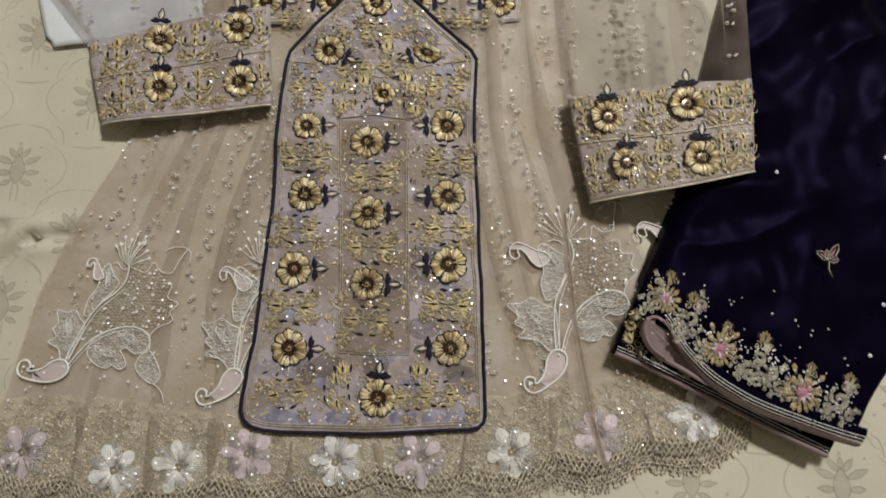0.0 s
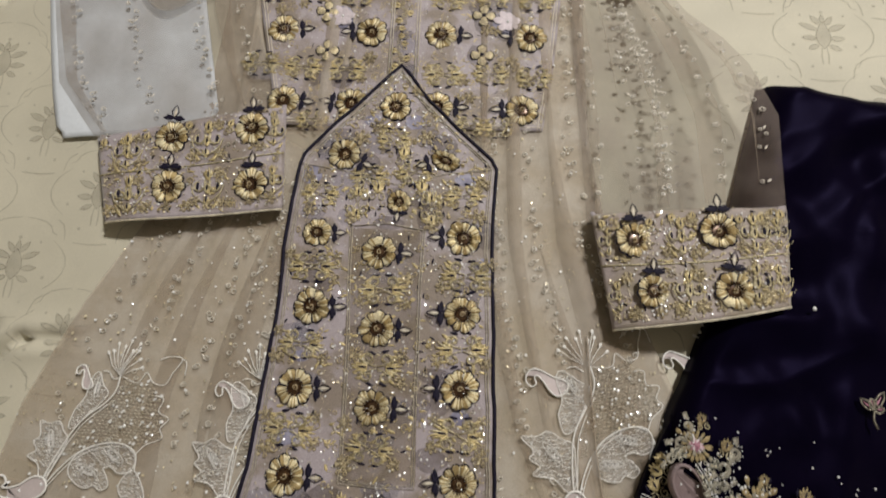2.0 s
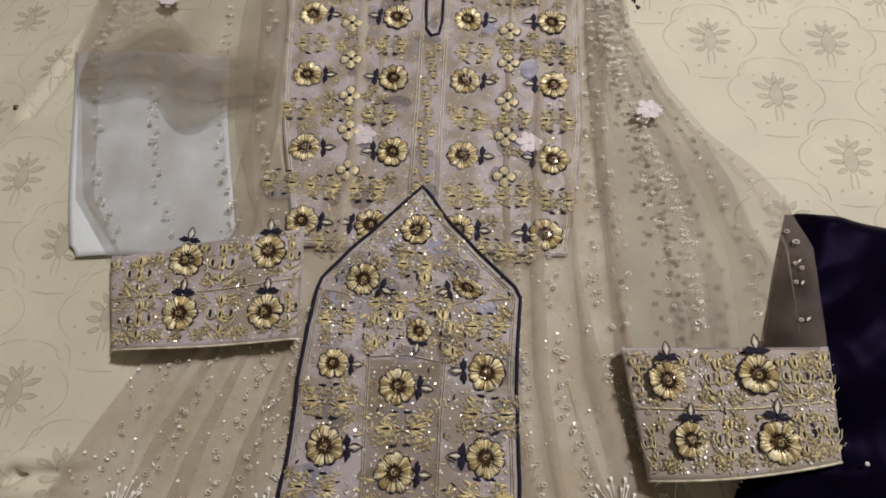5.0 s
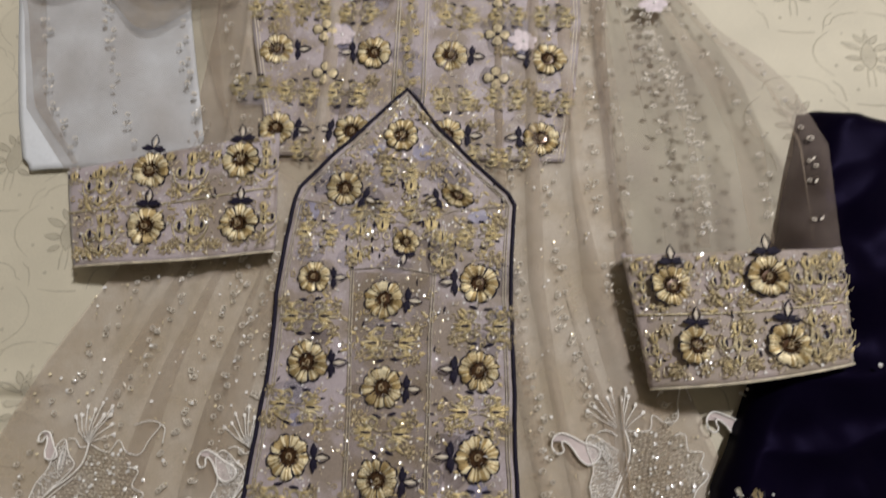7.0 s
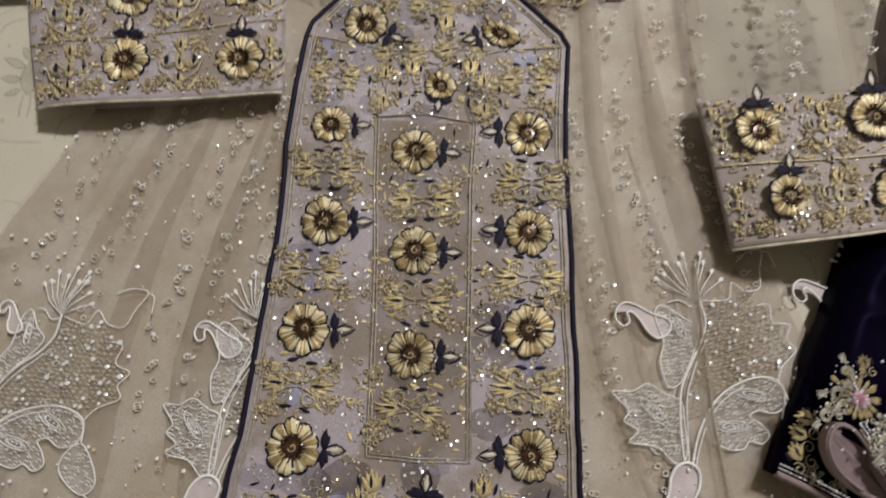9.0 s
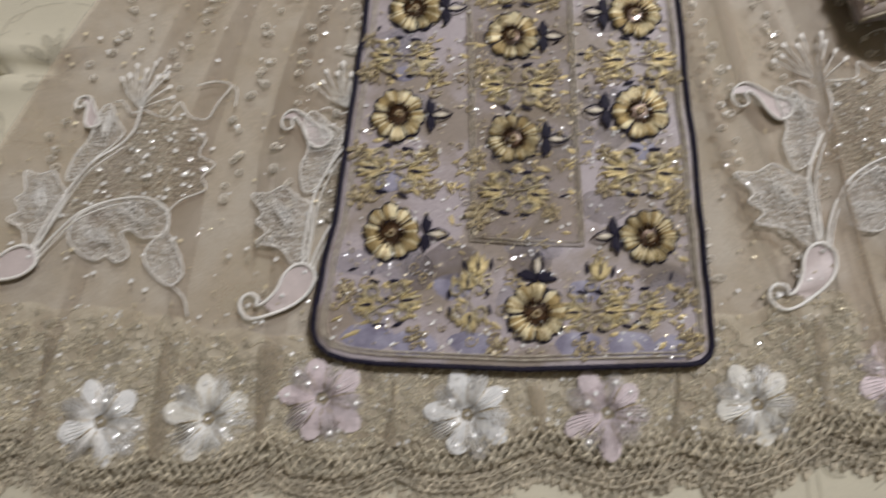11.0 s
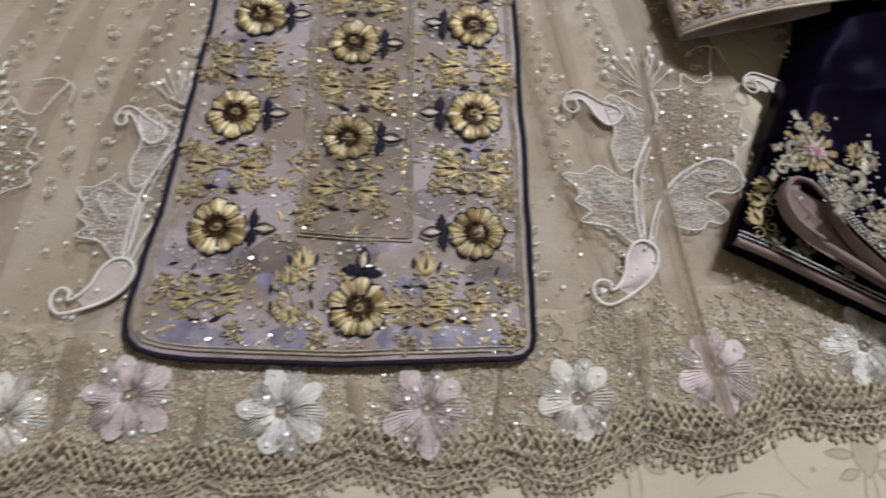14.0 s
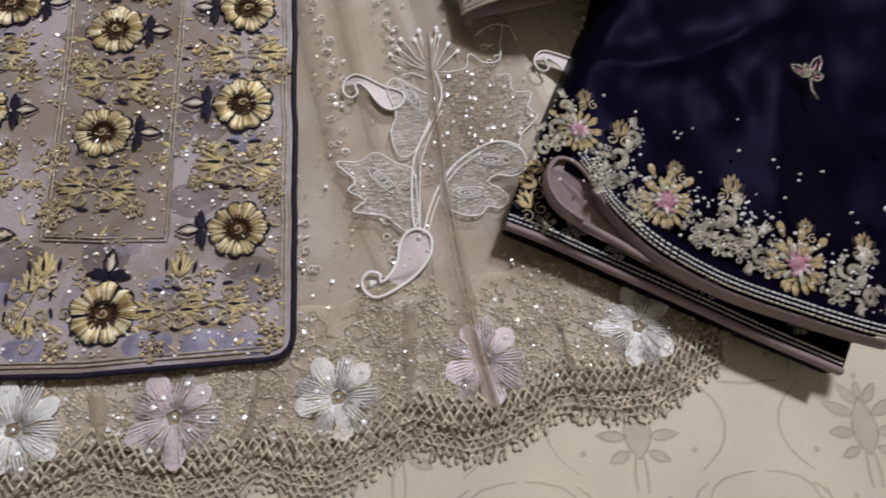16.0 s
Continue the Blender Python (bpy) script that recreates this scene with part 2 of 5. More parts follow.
def cloth(name, fn, nu, nv, mat, parent, thick=0.0, label=""):
    s = Soup()
    s.add([fn(i / nu, j / nv) for j in range(nv + 1) for i in range(nu + 1)],
          [(j * (nu + 1) + i, j * (nu + 1) + i + 1, (j + 1) * (nu + 1) + i + 1, (j + 1) * (nu + 1) + i) for j in range(nv) for i in range(nu)])
    ob = s.part(name, [mat], parent, label)
    if thick:
        mod = ob.modifiers.new("thickness", "SOLIDIFY")
        mod.thickness, mod.offset = thick, -1
    return ob


def thing(name, label, category, group="", kind=""):
    return tagged(new(name), label, category, group, kind)


def bumpy(x, y, s, seed=0.0):
    return noise.noise(Vector((x * s, y * s, seed)))


# ---- setting: bed and room ----
CREASES = [((-0.31, 0.06), (-0.287, 0.101), 0.005), ((-0.287, 0.101), (-0.251, 0.136), 0.006), ((-0.251, 0.136), (-0.19, 0.14), 0.005),
           ((-0.38, 0.155), (-0.273, 0.143), 0.004), ((-0.33, 0.41), (-0.29, 0.52), 0.004), ((-0.30, 0.20), (-0.35, 0.30), 0.003)]


def bed_height(x, y):
    z = -0.0024 + 0.0014 * bumpy(x, y, 9) + 0.0006 * bumpy(x, y, 30, 3)
    p = Vector((x, y))
    # the spread falls away beyond a long fold beside the sleeve
    d = (x + 0.300 + (0.50 - y) * 0.36) * -0.94
    if y > 0.22 and d > 0:
        z -= 0.13 * min(d, 0.14) * min(1.0, (y - 0.22) / 0.08)
    for a, b, h in CREASES:
        a, b = Vector(a), Vector(b)
        f = max(0.0, min(1.0, (p - a).dot(b - a) / (b - a).length_squared))
        d = (p - a - (b - a) * f).length
        if d < 0.05:
            z += h * (0.9 * math.exp(-(d / 0.013) ** 2) - 2.2 * math.exp(-(d / 0.0048) ** 2))
    return z


def spread_axis(lo, hi, dense_lo, dense_hi, step):
    k = [dense_lo + step * i for i in range(int((dense_hi - dense_lo) / step) + 1)]
    return [lo, lo + 0.02, *[lo + (dense_lo - lo) * f for f in (0.3, 0.6, 0.85)], *k, *[dense_hi + (hi - dense_hi) * f for f in (0.15, 0.4, 0.7)], hi - 0.02, hi]


XS, YS = spread_axis(-0.95, 0.95, -0.45, 0.55, 0.0045), spread_axis(-1.05, 1.0, -0.12, 0.66, 0.0045)
s = Soup()
NX, NY = len(XS), len(YS)
s.add([(x, y, bed_height(x, y) - (0.45 if i in (0, NX - 1) or j in (0, NY - 1) else 0.0)) for j, y in enumerate(YS) for i, x in enumerate(XS)],
      [(j * NX + i, j * NX + i + 1, (j + 1) * NX + i + 1, (j + 1) * NX + i) for j in range(NY - 1) for i in range(NX - 1)])
bedspread = tagged(new("bedspread", s.mesh("bedspread", [DAMASK])), "cream damask bedspread with woven medallions and soft creases", "bedspread", kind="structure")


def ribbon(s, pts, w, lift=0.0004, mat=0, closed=False):
    """A flat woven strip along pts on the bedspread, thinner towards open ends."""
    pts = [Vector(p) for p in pts]
    n, vs = len(pts), []
    for i, p in enumerate(pts):
        a, b = (pts[i - 1], pts[(i + 1) % n]) if closed else (pts[max(i - 1, 0)], pts[min(i + 1, n - 1)])
        d = (b - a).normalized()
        ww = 0.5 * w * (1.0 if closed else 0.35 + 0.65 * math.sin(math.pi * (i + 0.5) / n))
        for k in (-1, 1):
            q = p + Vector((-d.y, d.x)) * (ww * k)
            vs.append((q.x, q.y, bed_height(q.x, q.y) + lift))
    s.add(vs, [(2 * i, 2 * i + 1, 2 * ((i + 1) % n) + 1, 2 * ((i + 1) % n)) for i in range(n if closed else n - 1)], mat)


def medallion(s, cx, cy, rnd):
    """One woven medallion: a crowned leaf star in a broken ring of four brackets, with dots between."""
    def spot(x, y, r):
        ring = [(cx + x + r * math.cos(k * 1.047), cy + y + r * math.sin(k * 1.047)) for k in range(6)]
        s.add([(px, py, bed_height(px, py) + 0.0005) for px, py in ring], [tuple(range(6))], 0)

    def leaf(x, y, ln, w, deg):
        ca, sa = math.cos(radians(deg)), math.sin(radians(deg))
        rim = []
        for k in range(12):
            t = k / 12
            u = 2 * t if t < 0.5 else 2 - 2 * t
            v = w * math.sin(math.pi * u) ** 0.8 * (0.5 if t < 0.5 else -0.5) * (1.2 - 0.4 * u)
            rim.append((cx + x + ln * u * ca - v * sa, cy + y + ln * u * sa + v * ca))
        s.add([(px, py, bed_height(px, py) + 0.00035) for px, py in rim], [tuple(range(12))], 1)
        ribbon(s, rim, 0.0009, 0.0006, 0, True)
    j = lambda a: a * rnd.uniform(0.93, 1.07)
    for sx in (1, -1):
        side = 0 if sx > 0 else 180
        for x, y, ln, w, deg in ((0.004, 0.0035, 0.0150, 0.0048, 22), (0.005, -0.004, 0.0120, 0.0045, 4), (0.004, -0.010, 0.0095, 0.0040, -22), (0.002, 0.008, 0.0105, 0.0042, 52)):
            leaf(sx * x, y, j(ln), j(w), side + sx * deg)
        ribbon(s, [(cx + sx * 0.0018, cy - 0.012), (cx + sx * 0.0026, cy - 0.019), (cx + sx * 0.0022, cy - 0.026)], 0.0013)
        ribbon(s, [(cx + sx * r * math.cos(a), cy + r * math.sin(a)) for r, a in [(0.0345 + 0.004 * math.cos(4 * b), b) for b in [-0.62 + 0.155 * k for k in range(9)]]], 0.0011)
        ribbon(s, [(cx + sx * x, cy + y) for x, y in ((0.0275, 0.0225), (0.0235, 0.0245), (0.0215, 0.029), (0.0165, 0.0325), (0.008, 0.0345), (0.002, 0.035))], 0.0010)
        ribbon(s, [(cx + sx * x, cy + y) for x, y in ((0.0275, -0.0225), (0.0225, -0.026), (0.0205, -0.031), (0.0195, -0.038))], 0.0012)
        spot(sx * 0.0235, -0.010, 0.0014), spot(sx * 0.0105, -0.0285, 0.0014), spot(sx * 0.0165, 0.0165, 0.0011)
    ribbon(s, [(cx - 0.013, cy - 0.0395), (cx, cy - 0.0405), (cx + 0.013, cy - 0.0395)], 0.0013)
    leaf(0, -0.013, 0.024, 0.0115, 90)
    leaf(0, 0.009, 0.0085, 0.0038, 90)
    spot(0, 0.0195, 0.0016)


weave = random.Random(31)
for i in range(-8, 6):
    for j in range(-6, 3):
        for half in (0, 1):
            cx, cy = 0.282 + 0.100 * (i + 0.5 * half), 0.460 + 0.107 * (j + 0.5 * half)
            cx, cy = cx + 0.006 * bumpy(cx, cy, 7, 1), cy + 0.006 * bumpy(cx, cy, 7, 2)
            if -0.45 < cx < 0.56 and -0.16 < cy < 0.66 and not (cy > 0.02 and -0.20 < cx < 0.235 - 0.9 * max(0.0, cy - 0.40)):
                s = Soup()
                medallion(s, cx, cy, weave)
                # fainter pattern colour at the left stands in for weaker sheen there
                s.part("medallion", [DAMASK_THREAD if cx > -0.1 else DAMASK_FILL, DAMASK_FILL], bedspread)


def box(name, lo, hi, mat, kind="structure", label="", category=""):
    bm = bmesh.new()
    bmesh.ops.create_cube(bm, size=1)
    for v in bm.verts:
        v.co = Vector([a + (b - a) * (c + 0.5) for a, b, c in zip(lo, hi, v.co)])
    me = bpy.data.meshes.new(name)
    bm.to_mesh(me), bm.free()
    me.materials.append(mat)
    return tagged(new(name, me), label, category, kind=kind)


box("floor", (-2.1, -2.1, -0.6), (2.1, 2.1, -0.5), CARPET, label="dark brown carpeted floor under the bed", category="floor")
box("ceiling", (-2.1, -2.1, 2.0), (2.1, 2.1, 2.1), PLASTER, label="plain off-white plaster ceiling", category="ceiling")
for nm, lo, hi in (("wall_north", (-2.1, 2.0, -0.5), (2.1, 2.1, 2.0)), ("wall_south", (-2.1, -2.1, -0.5), (2.1, -2.0, 2.0)),
                   ("wall_east", (2.0, -2.0, -0.5), (2.1, 2.0, 2.0)), ("wall_west", (-2.1, -2.0, -0.5), (-2.0, 2.0, 2.0))):
    box(nm, lo, hi, PLASTER, label="plain off-white plaster wall", category="wall")
box("mattress", (-0.92, -1.02, -0.5), (0.92, 0.97, -0.03), PAPER, kind="structure", label="white mattress under the damask bedspread", category="mattress")


# ---- white paper under the sleeve ----
def paper_at(u, v):
    xl, xr = table([(0, -0.256), (0.2, -0.268), (1, -0.305)], v), table([(0, -0.15), (0.15, -0.134), (0.7, -0.16), (1, -0.17)], v)
    x, y = xl + (xr - xl) * u, 0.289 + 0.182 * v + 0.004 * math.sin(3 * u)
    if v < 0.03:
        x += (0.5 - u) * 0.008
    return x, y, 0.0009 + 0.0009 * math.sin(9 * u + 4 * v) ** 2


paper = cloth("paper_sheet", paper_at, 30, 40, PAPER, None, 0.0012)
tagged(paper, "folded white paper sheet lying under the sheer sleeve", "paper")


# ---- the dress ----
dress = thing("dress", "beige net dress with gold embroidery laid flat on the bedspread", "dress")
BODY = [(-0.17, 0.64, 0.16), (-0.15, 0.52, 0.15), (-0.14, 0.41, 0.145), (-0.145, 0.30, 0.15), (-0.176, 0.224, 0.165), (-0.208, 0.165, 0.19),
        (-0.237, 0.094, 0.22), (-0.250, 0.03, 0.26), (-0.262, -0.022, 0.275)]
HEM = [(-0.268, -0.028), (-0.229, -0.042), (-0.209, -0.043), (-0.169, -0.049), (-0.121, -0.045), (-0.096, -0.039), (-0.05, -0.042), (-0.014, -0.036),
       (0.035, -0.030), (0.071, -0.033), (0.1, -0.030), (0.13, -0.022), (0.165, -0.017), (0.209, -0.008), (0.275, 0.007)]
FOLDS = [(0.10, 0.012, 3.0), (0.19, 0.016, 2.4), (0.30, 0.020, 4.0), (0.36, 0.012, 2.5), (0.735, 0.014, 3.0), (0.80, 0.02, 3.2), (0.90, 0.02, 3.0)]


def skirt_z(u, v):
    z = 0.0008
    for c, w, h in FOLDS:
        c += 0.012 * math.sin(5 * v + 40 * c)
        z += 0.001 * h * math.exp(-((u - c) / w) ** 2) * (0.45 + 0.55 * math.sin(math.pi * min(1, 0.15 + v)) )
    return z


def skirt_at(u, v):
    xl, y, xr = at_rows(BODY, v)
    x = xl + (xr - xl) * u
    if v > 0.86:
        y += (table(HEM, x) + 0.009 - BODY[-1][1]) * (v - 0.86) / 0.14
    return x, y, skirt_z(u, v) + 0.0007 * bumpy(x, y, 40, 7)


cloth("skirt", skirt_at, 150, 120, NET, dress, label="sheer beige net skirt and body with soft folds")
for c, w, v0, v1 in ((0.12, 0.016, 0.45, 0.97), (0.21, 0.02, 0.42, 0.9), (0.315, 0.024, 0.4, 1.0), (0.27, 0.01, 0.45, 0.85), (0.375, 0.014, 0.38, 1.0),
                     (0.735, 0.016, 0.1, 0.9), (0.80, 0.02, 0.2, 0.8), (0.90, 0.03, 0.32, 0.95), (0.86, 0.012, 0.5, 0.98), (0.68, 0.012, 0.35, 0.7)):
    def pleat_at(u, v, c=c, w=w, v0=v0, v1=v1):
        vv = v0 + (v1 - v0) * v
        uu = c + 0.012 * math.sin(5 * vv + 40 * c) + w * (2 * u - 1) * math.sin(math.pi * (0.02 + 0.96 * v)) ** 0.6 * (0.8 + 0.25 * math.sin(9 * vv + 30 * c))
        x, y, z = skirt_at(uu, vv)
        return x, y, z + 0.0006 + 0.0012 * math.sin(math.pi * u)
    cloth("pleat", pleat_at, 8, 60, PLEAT, dress, label="doubled net pleat of the skirt")

SLEEVES = {
    "a": [((-0.31, 0.60), (-0.12, 0.60)), ((-0.300, 0.523), (-0.125, 0.52)), ((-0.306, 0.470), (-0.12, 0.45)), ((-0.284, 0.409), (-0.115, 0.40)),
          ((-0.264, 0.335), (-0.10, 0.355)), ((-0.224, 0.288), (-0.085, 0.312))],
    "b": [((0.13, 0.60), (0.16, 0.60)), ((0.13, 0.52), (0.168, 0.52)), ((0.132, 0.46), (0.196, 0.46)), ((0.136, 0.39), (0.246, 0.388)),
          ((0.142, 0.32), (0.276, 0.320)), ((0.148, 0.24), (0.2755, 0.249))],
}
for side, rows in SLEEVES.items():
    flat = [(*a, *b) for a, b in rows]

    def sleeve_at(u, v, flat=flat, side=side):
        ax, ay, bx, by = at_rows(flat, v)
        x, y = ax + (bx - ax) * u, ay + (by - ay) * u
        lift = math.sin(math.pi * min(max(u, 0), 1)) ** 0.5
        z = 0.0025 + 0.0026 * lift * (0.5 + 0.5 * v) + 0.0010 * math.sin(u * 19 + 3 * math.sin(4 * v)) * lift + 0.0006 * bumpy(x, y, 22, 5)
        if side == "b":
            z += 0.023 * min(1, max(0, (x - 0.17) / 0.07)) * min(1, max(0, (0.42 - y) / 0.06))
        return x, y, z
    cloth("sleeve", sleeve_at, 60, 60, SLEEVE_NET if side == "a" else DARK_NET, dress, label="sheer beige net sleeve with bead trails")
    for c, w in (((0.84, 0.07), (0.07, 0.05)) if side == "a" else ((0.07, 0.06), (0.24, 0.035), (0.40, 0.04), (0.64, 0.06), (0.86, 0.05))):
        cloth("pleat", lambda u, v, c=c, w=w, f=sleeve_at: (lambda p: (p[0], p[1], p[2] + 0.0008))(f(c + w * (2 * u - 1) * (0.5 + 0.5 * math.sin(3 * v + 9 * c)), 0.02 + 0.96 * v)),
              8, 40, PLEAT, dress, label="doubled net pleat of the sleeve")

for dz, y0, y1 in ((0.0, 0.412, 0.490), (0.0014, 0.432, 0.465)):
    cloth("sleeve_fold", lambda u, v, dz=dz, y0=y0, y1=y1: (-0.290 + 0.166 * u, 0.5 * (y0 + y1) + (y1 - y0) * (v - 0.5) * math.sin(math.pi * (0.08 + 0.84 * u)) ** 0.5 * (1 + 0.25 * math.sin(13 * u + 3 * v)) + 0.010 * math.sin(6 * u), 0.0052 + dz + 0.003 * math.sin(math.pi * u) ** 0.5 + 0.0006 * math.sin(25 * u)),
          40, 10, SLEEVE_FOLD, dress, label="doubled net fold across the sleeve")

CUFFS = {"a": ((-0.199, 0.2235), (-0.071, 0.236), (-0.079, 0.318), (-0.218, 0.286)), "b": ((0.1620, 0.1668), (0.2705, 0.1825), (0.2745, 0.2495), (0.1480, 0.2435))}


def cuff_top(side, u, v):
    a, b, c, d = [Vector(p) for p in CUFFS[side]]
    p = (a + (b - a) * u) * (1 - v) + (d + (c - d) * u) * v
    sag = 0.0022 * math.sin(math.pi * u) * (1 - v)
    z = 0.006 + 0.0085 * math.sin(math.pi * (0.02 + 0.96 * u)) ** 0.45 + 0.0012 * math.sin(7 * u + 2 * v) + 0.002 * (1 - v)
    if side == "b":
        z += 0.004 + 0.015 * u + 0.004 * math.sin(math.pi * u)
    return p.x, p.y - sag + 0.004 * (1 - v) * (u - 0.5), z


for side in "ab":
    cloth("cuff", lambda u, v, side=side: cuff_top(side, u, v), 50, 24, TAN if side == "b" else ORGANZA, dress, 0.0012, "wide sleeve cuff of mauve organza under gold embroidery")

    def under(u, v, side=side):
        x, y, z = cuff_top(side, u, v)
        low = 0.0035 if side == "a" else 0.006 + 0.020 * u
        return x, y + 0.003, low + (z - low) * (0.0 if 0.02 < u < 0.98 else 0.8)
    cloth("cuff_underside", under, 50, 6, ORGANZA, dress, 0.001, "underside of the flattened cuff")
    s = Soup()
    s.tube([(x, y - 0.0006, z + 0.0002) for x, y, z in [cuff_top(side, k / 40, 0) for k in range(41)]], 0.0008, 5)
    s.part("hem_cord", [LACE], dress, "cream rolled cuff edge")
    s = Soup()
    s.tube([(x, y, z + 0.0005) for x, y, z in [cuff_top(side, k / 40, 0.54 - 0.03 * math.sin(3 * k / 40)) for k in range(41)]], 0.0006, 4)
    s.part("seam_braid", [SCROLL_CORD], dress, "gold braid across the cuff")

YOKE = [(-0.132, 0.60, 0.124), (-0.128, 0.533, 0.124), (-0.124, 0.503, 0.125), (-0.115, 0.42, 0.127), (-0.10, 0.36, 0.122), (-0.086, 0.307, 0.115)]


def yoke_at(u, v):
    xl, y, xr = at_rows(YOKE, v)
    x = xl + (xr - xl) * u
    return x, y + 0.004 * (u if v > 0.9 else 0), 0.0022 + 0.0006 * bumpy(x, y, 35, 2) + 0.0006 * math.sin(50 * x)


cloth("yoke", yoke_at, 70, 70, ORGANZA, dress, 0.0008, "embroidered mauve yoke with a buttoned placket")
s = Soup()
for off in (0.0, 0.0022):
    s.tube([(lambda p: (p[0] + off, p[1], p[2] + 0.0006))(yoke_at(0.01, k / 40)) for k in range(41)], 0.0005, 4)
    s.tube([(lambda p: (p[0] - off, p[1], p[2] + 0.0006))(yoke_at(0.99, k / 40)) for k in range(41)], 0.0005, 4)
    s.tube([(lambda p: (p[0], p[1] + 0.003 + off, p[2] + 0.0006))(yoke_at(k / 40, 1.0)) for k in range(41)], 0.0005, 4)
for xa in (-0.008, -0.006, 0.0125, 0.0145):
    s.tube([(xa + 0.05 * (0.0 if y > 0.5 else (0.5 - y) * 0.4), y, 0.0036) for y in (0.56, 0.5, 0.44, 0.40, 0.35)], 0.0005, 4)
s.part("stitching", [CREAM_THREAD], dress, "cream stitched lines edging the yoke and placket")
s = Soup()
s.tube([(-0.0075, 0.60, 0.0034), (-0.0065, 0.54, 0.0034), (-0.004, 0.508, 0.0034), (0.001, 0.501, 0.0034), (0.007, 0.503, 0.0034), (0.009, 0.515, 0.0034), (0.0085, 0.54, 0.0034), (0.008, 0.60, 0.0034)], 0.0014, 6)
s.part("neck_piping", [NAVY_THREAD], dress, "dark navy piping round the neck slit")

# ---- the front panel with navy piping ----
panel = thing("front_panel", "embroidered mauve organza panel edged with dark navy piping", "dress panel")
PANEL = [(-0.050, 0.0022, 0.070), (-0.063, 0.0032, 0.079), (-0.0715, 0.0055, 0.0848), (-0.0768, 0.0100, 0.0884), (-0.0790, 0.0160, 0.0899), (-0.0788, 0.026, 0.0897), (-0.0765, 0.041, 0.0892), (-0.0725, 0.073, 0.0878), (-0.0702, 0.113, 0.0862),
         (-0.068, 0.147, 0.0845), (-0.0664, 0.177, 0.0828), (-0.0676, 0.221, 0.0806), (-0.0652, 0.25, 0.0812), (-0.063, 0.281, 0.082),
         (-0.043, 0.306, 0.054), (-0.020, 0.331, 0.0285), (0.0055, 0.359, 0.0068)]


def panel_z(x, y):
    return 0.0058 + 0.0006 * bumpy(x, y, 45, 9) + 0.0004 * math.sin(60 * x + 20 * y)


def panel_at(u, v):
    xl, y, xr = at_rows(PANEL, v)
    xl, xr = xl + 0.0012 * bumpy(xl, y, 55, 1), xr + 0.0012 * bumpy(xr, y, 55, 6)
    x = xl + (xr - xl) * u
    y += 0.0055 * max(0.0, (x - 0.01) / 0.08) * max(0.0, 1 - v * 4)
    return x, y, panel_z(x, y)


cloth("panel_cloth", panel_at, 60, 117, ORGANZA, panel, 0.0009, "shimmering mauve organza with tan patches")

cloth("middle_strip", lambda u, v: (lambda y: (lambda x: (x, y, panel_z(x, y) + 0.0004))(-0.0215 + 0.0085 * (1 - v) + (0.0505 - 0.0045 * v * 0) * u))(0.058 + 0.170 * v), 16, 50, TAN_VEIL, panel, label="tan veil of the middle strip")


def outline(inset, n=220):
    left = [panel_at(0, k / n) for k in range(n + 1)]
    right = [panel_at(1, k / n) for k in range(n, -1, -1)]
    bottom = [panel_at(1 - k / 30, 0) for k in range(1, 30)]
    ring = [Vector(p) for p in left + right + bottom]
    step = ring[::4]
    c = Vector((0.006, 0.15, 0.004))
    out = []
    for i, p in enumerate(step):
        t = step[(i + 1) % len(step)] - step[i - 1]
        nrm = Vector((-t.y, t.x, 0)).normalized()
        nrm = nrm if nrm.dot(c - p) > 0 else -nrm
        out.append(p + nrm * inset + Vector((0, 0, 0.0004)))
    return out


s = Soup()
s.tube(outline(0.0), 0.0013, 6, closed=True)
s.part("piping", [NAVY_THREAD], panel, "thick dark navy piping")
s = Soup()
s.tube(outline(0.0036), 0.0006, 4, closed=True), s.tube(outline(0.0052), 0.0005, 4, closed=True)
s.part("edge_stitching", [PANEL_CORD], panel, "double cream cord inside the piping")
s = Soup()
for off in (0.0, 0.0016):
    path = [(-0.022 + off, 0.229), (-0.019 + off, 0.19), (-0.0165 + off, 0.15), (-0.014 + off, 0.11), (-0.0125 + off, 0.0565 + off), (0.012, 0.0555 + off), (0.037 - off, 0.056 + off),
            (0.0345 - off, 0.11), (0.033 - off, 0.15), (0.0325 - off, 0.19), (0.032 - off, 0.2285)]
    s.tube([(x + 0.0005 * math.sin(90 * y), y, panel_z(x, y) + 0.0006) for x, y in path], 0.00046, 4)
s.tube([(x, y, panel_z(x, y) + 0.0005) for x, y in ((-0.022, 0.229), (0.005, 0.2325), (0.032, 0.2285))], 0.0004, 4)
s.tube([(x, y, panel_z(x, y) + 0.0005) for x, y in ((-0.062, 0.275), (-0.03, 0.271), (0.01, 0.262), (0.045, 0.272), (0.079, 0.277))], 0.0004, 4)
s.part("inner_stitching", [PANEL_CORD], panel, "cream cord framing the middle strip")

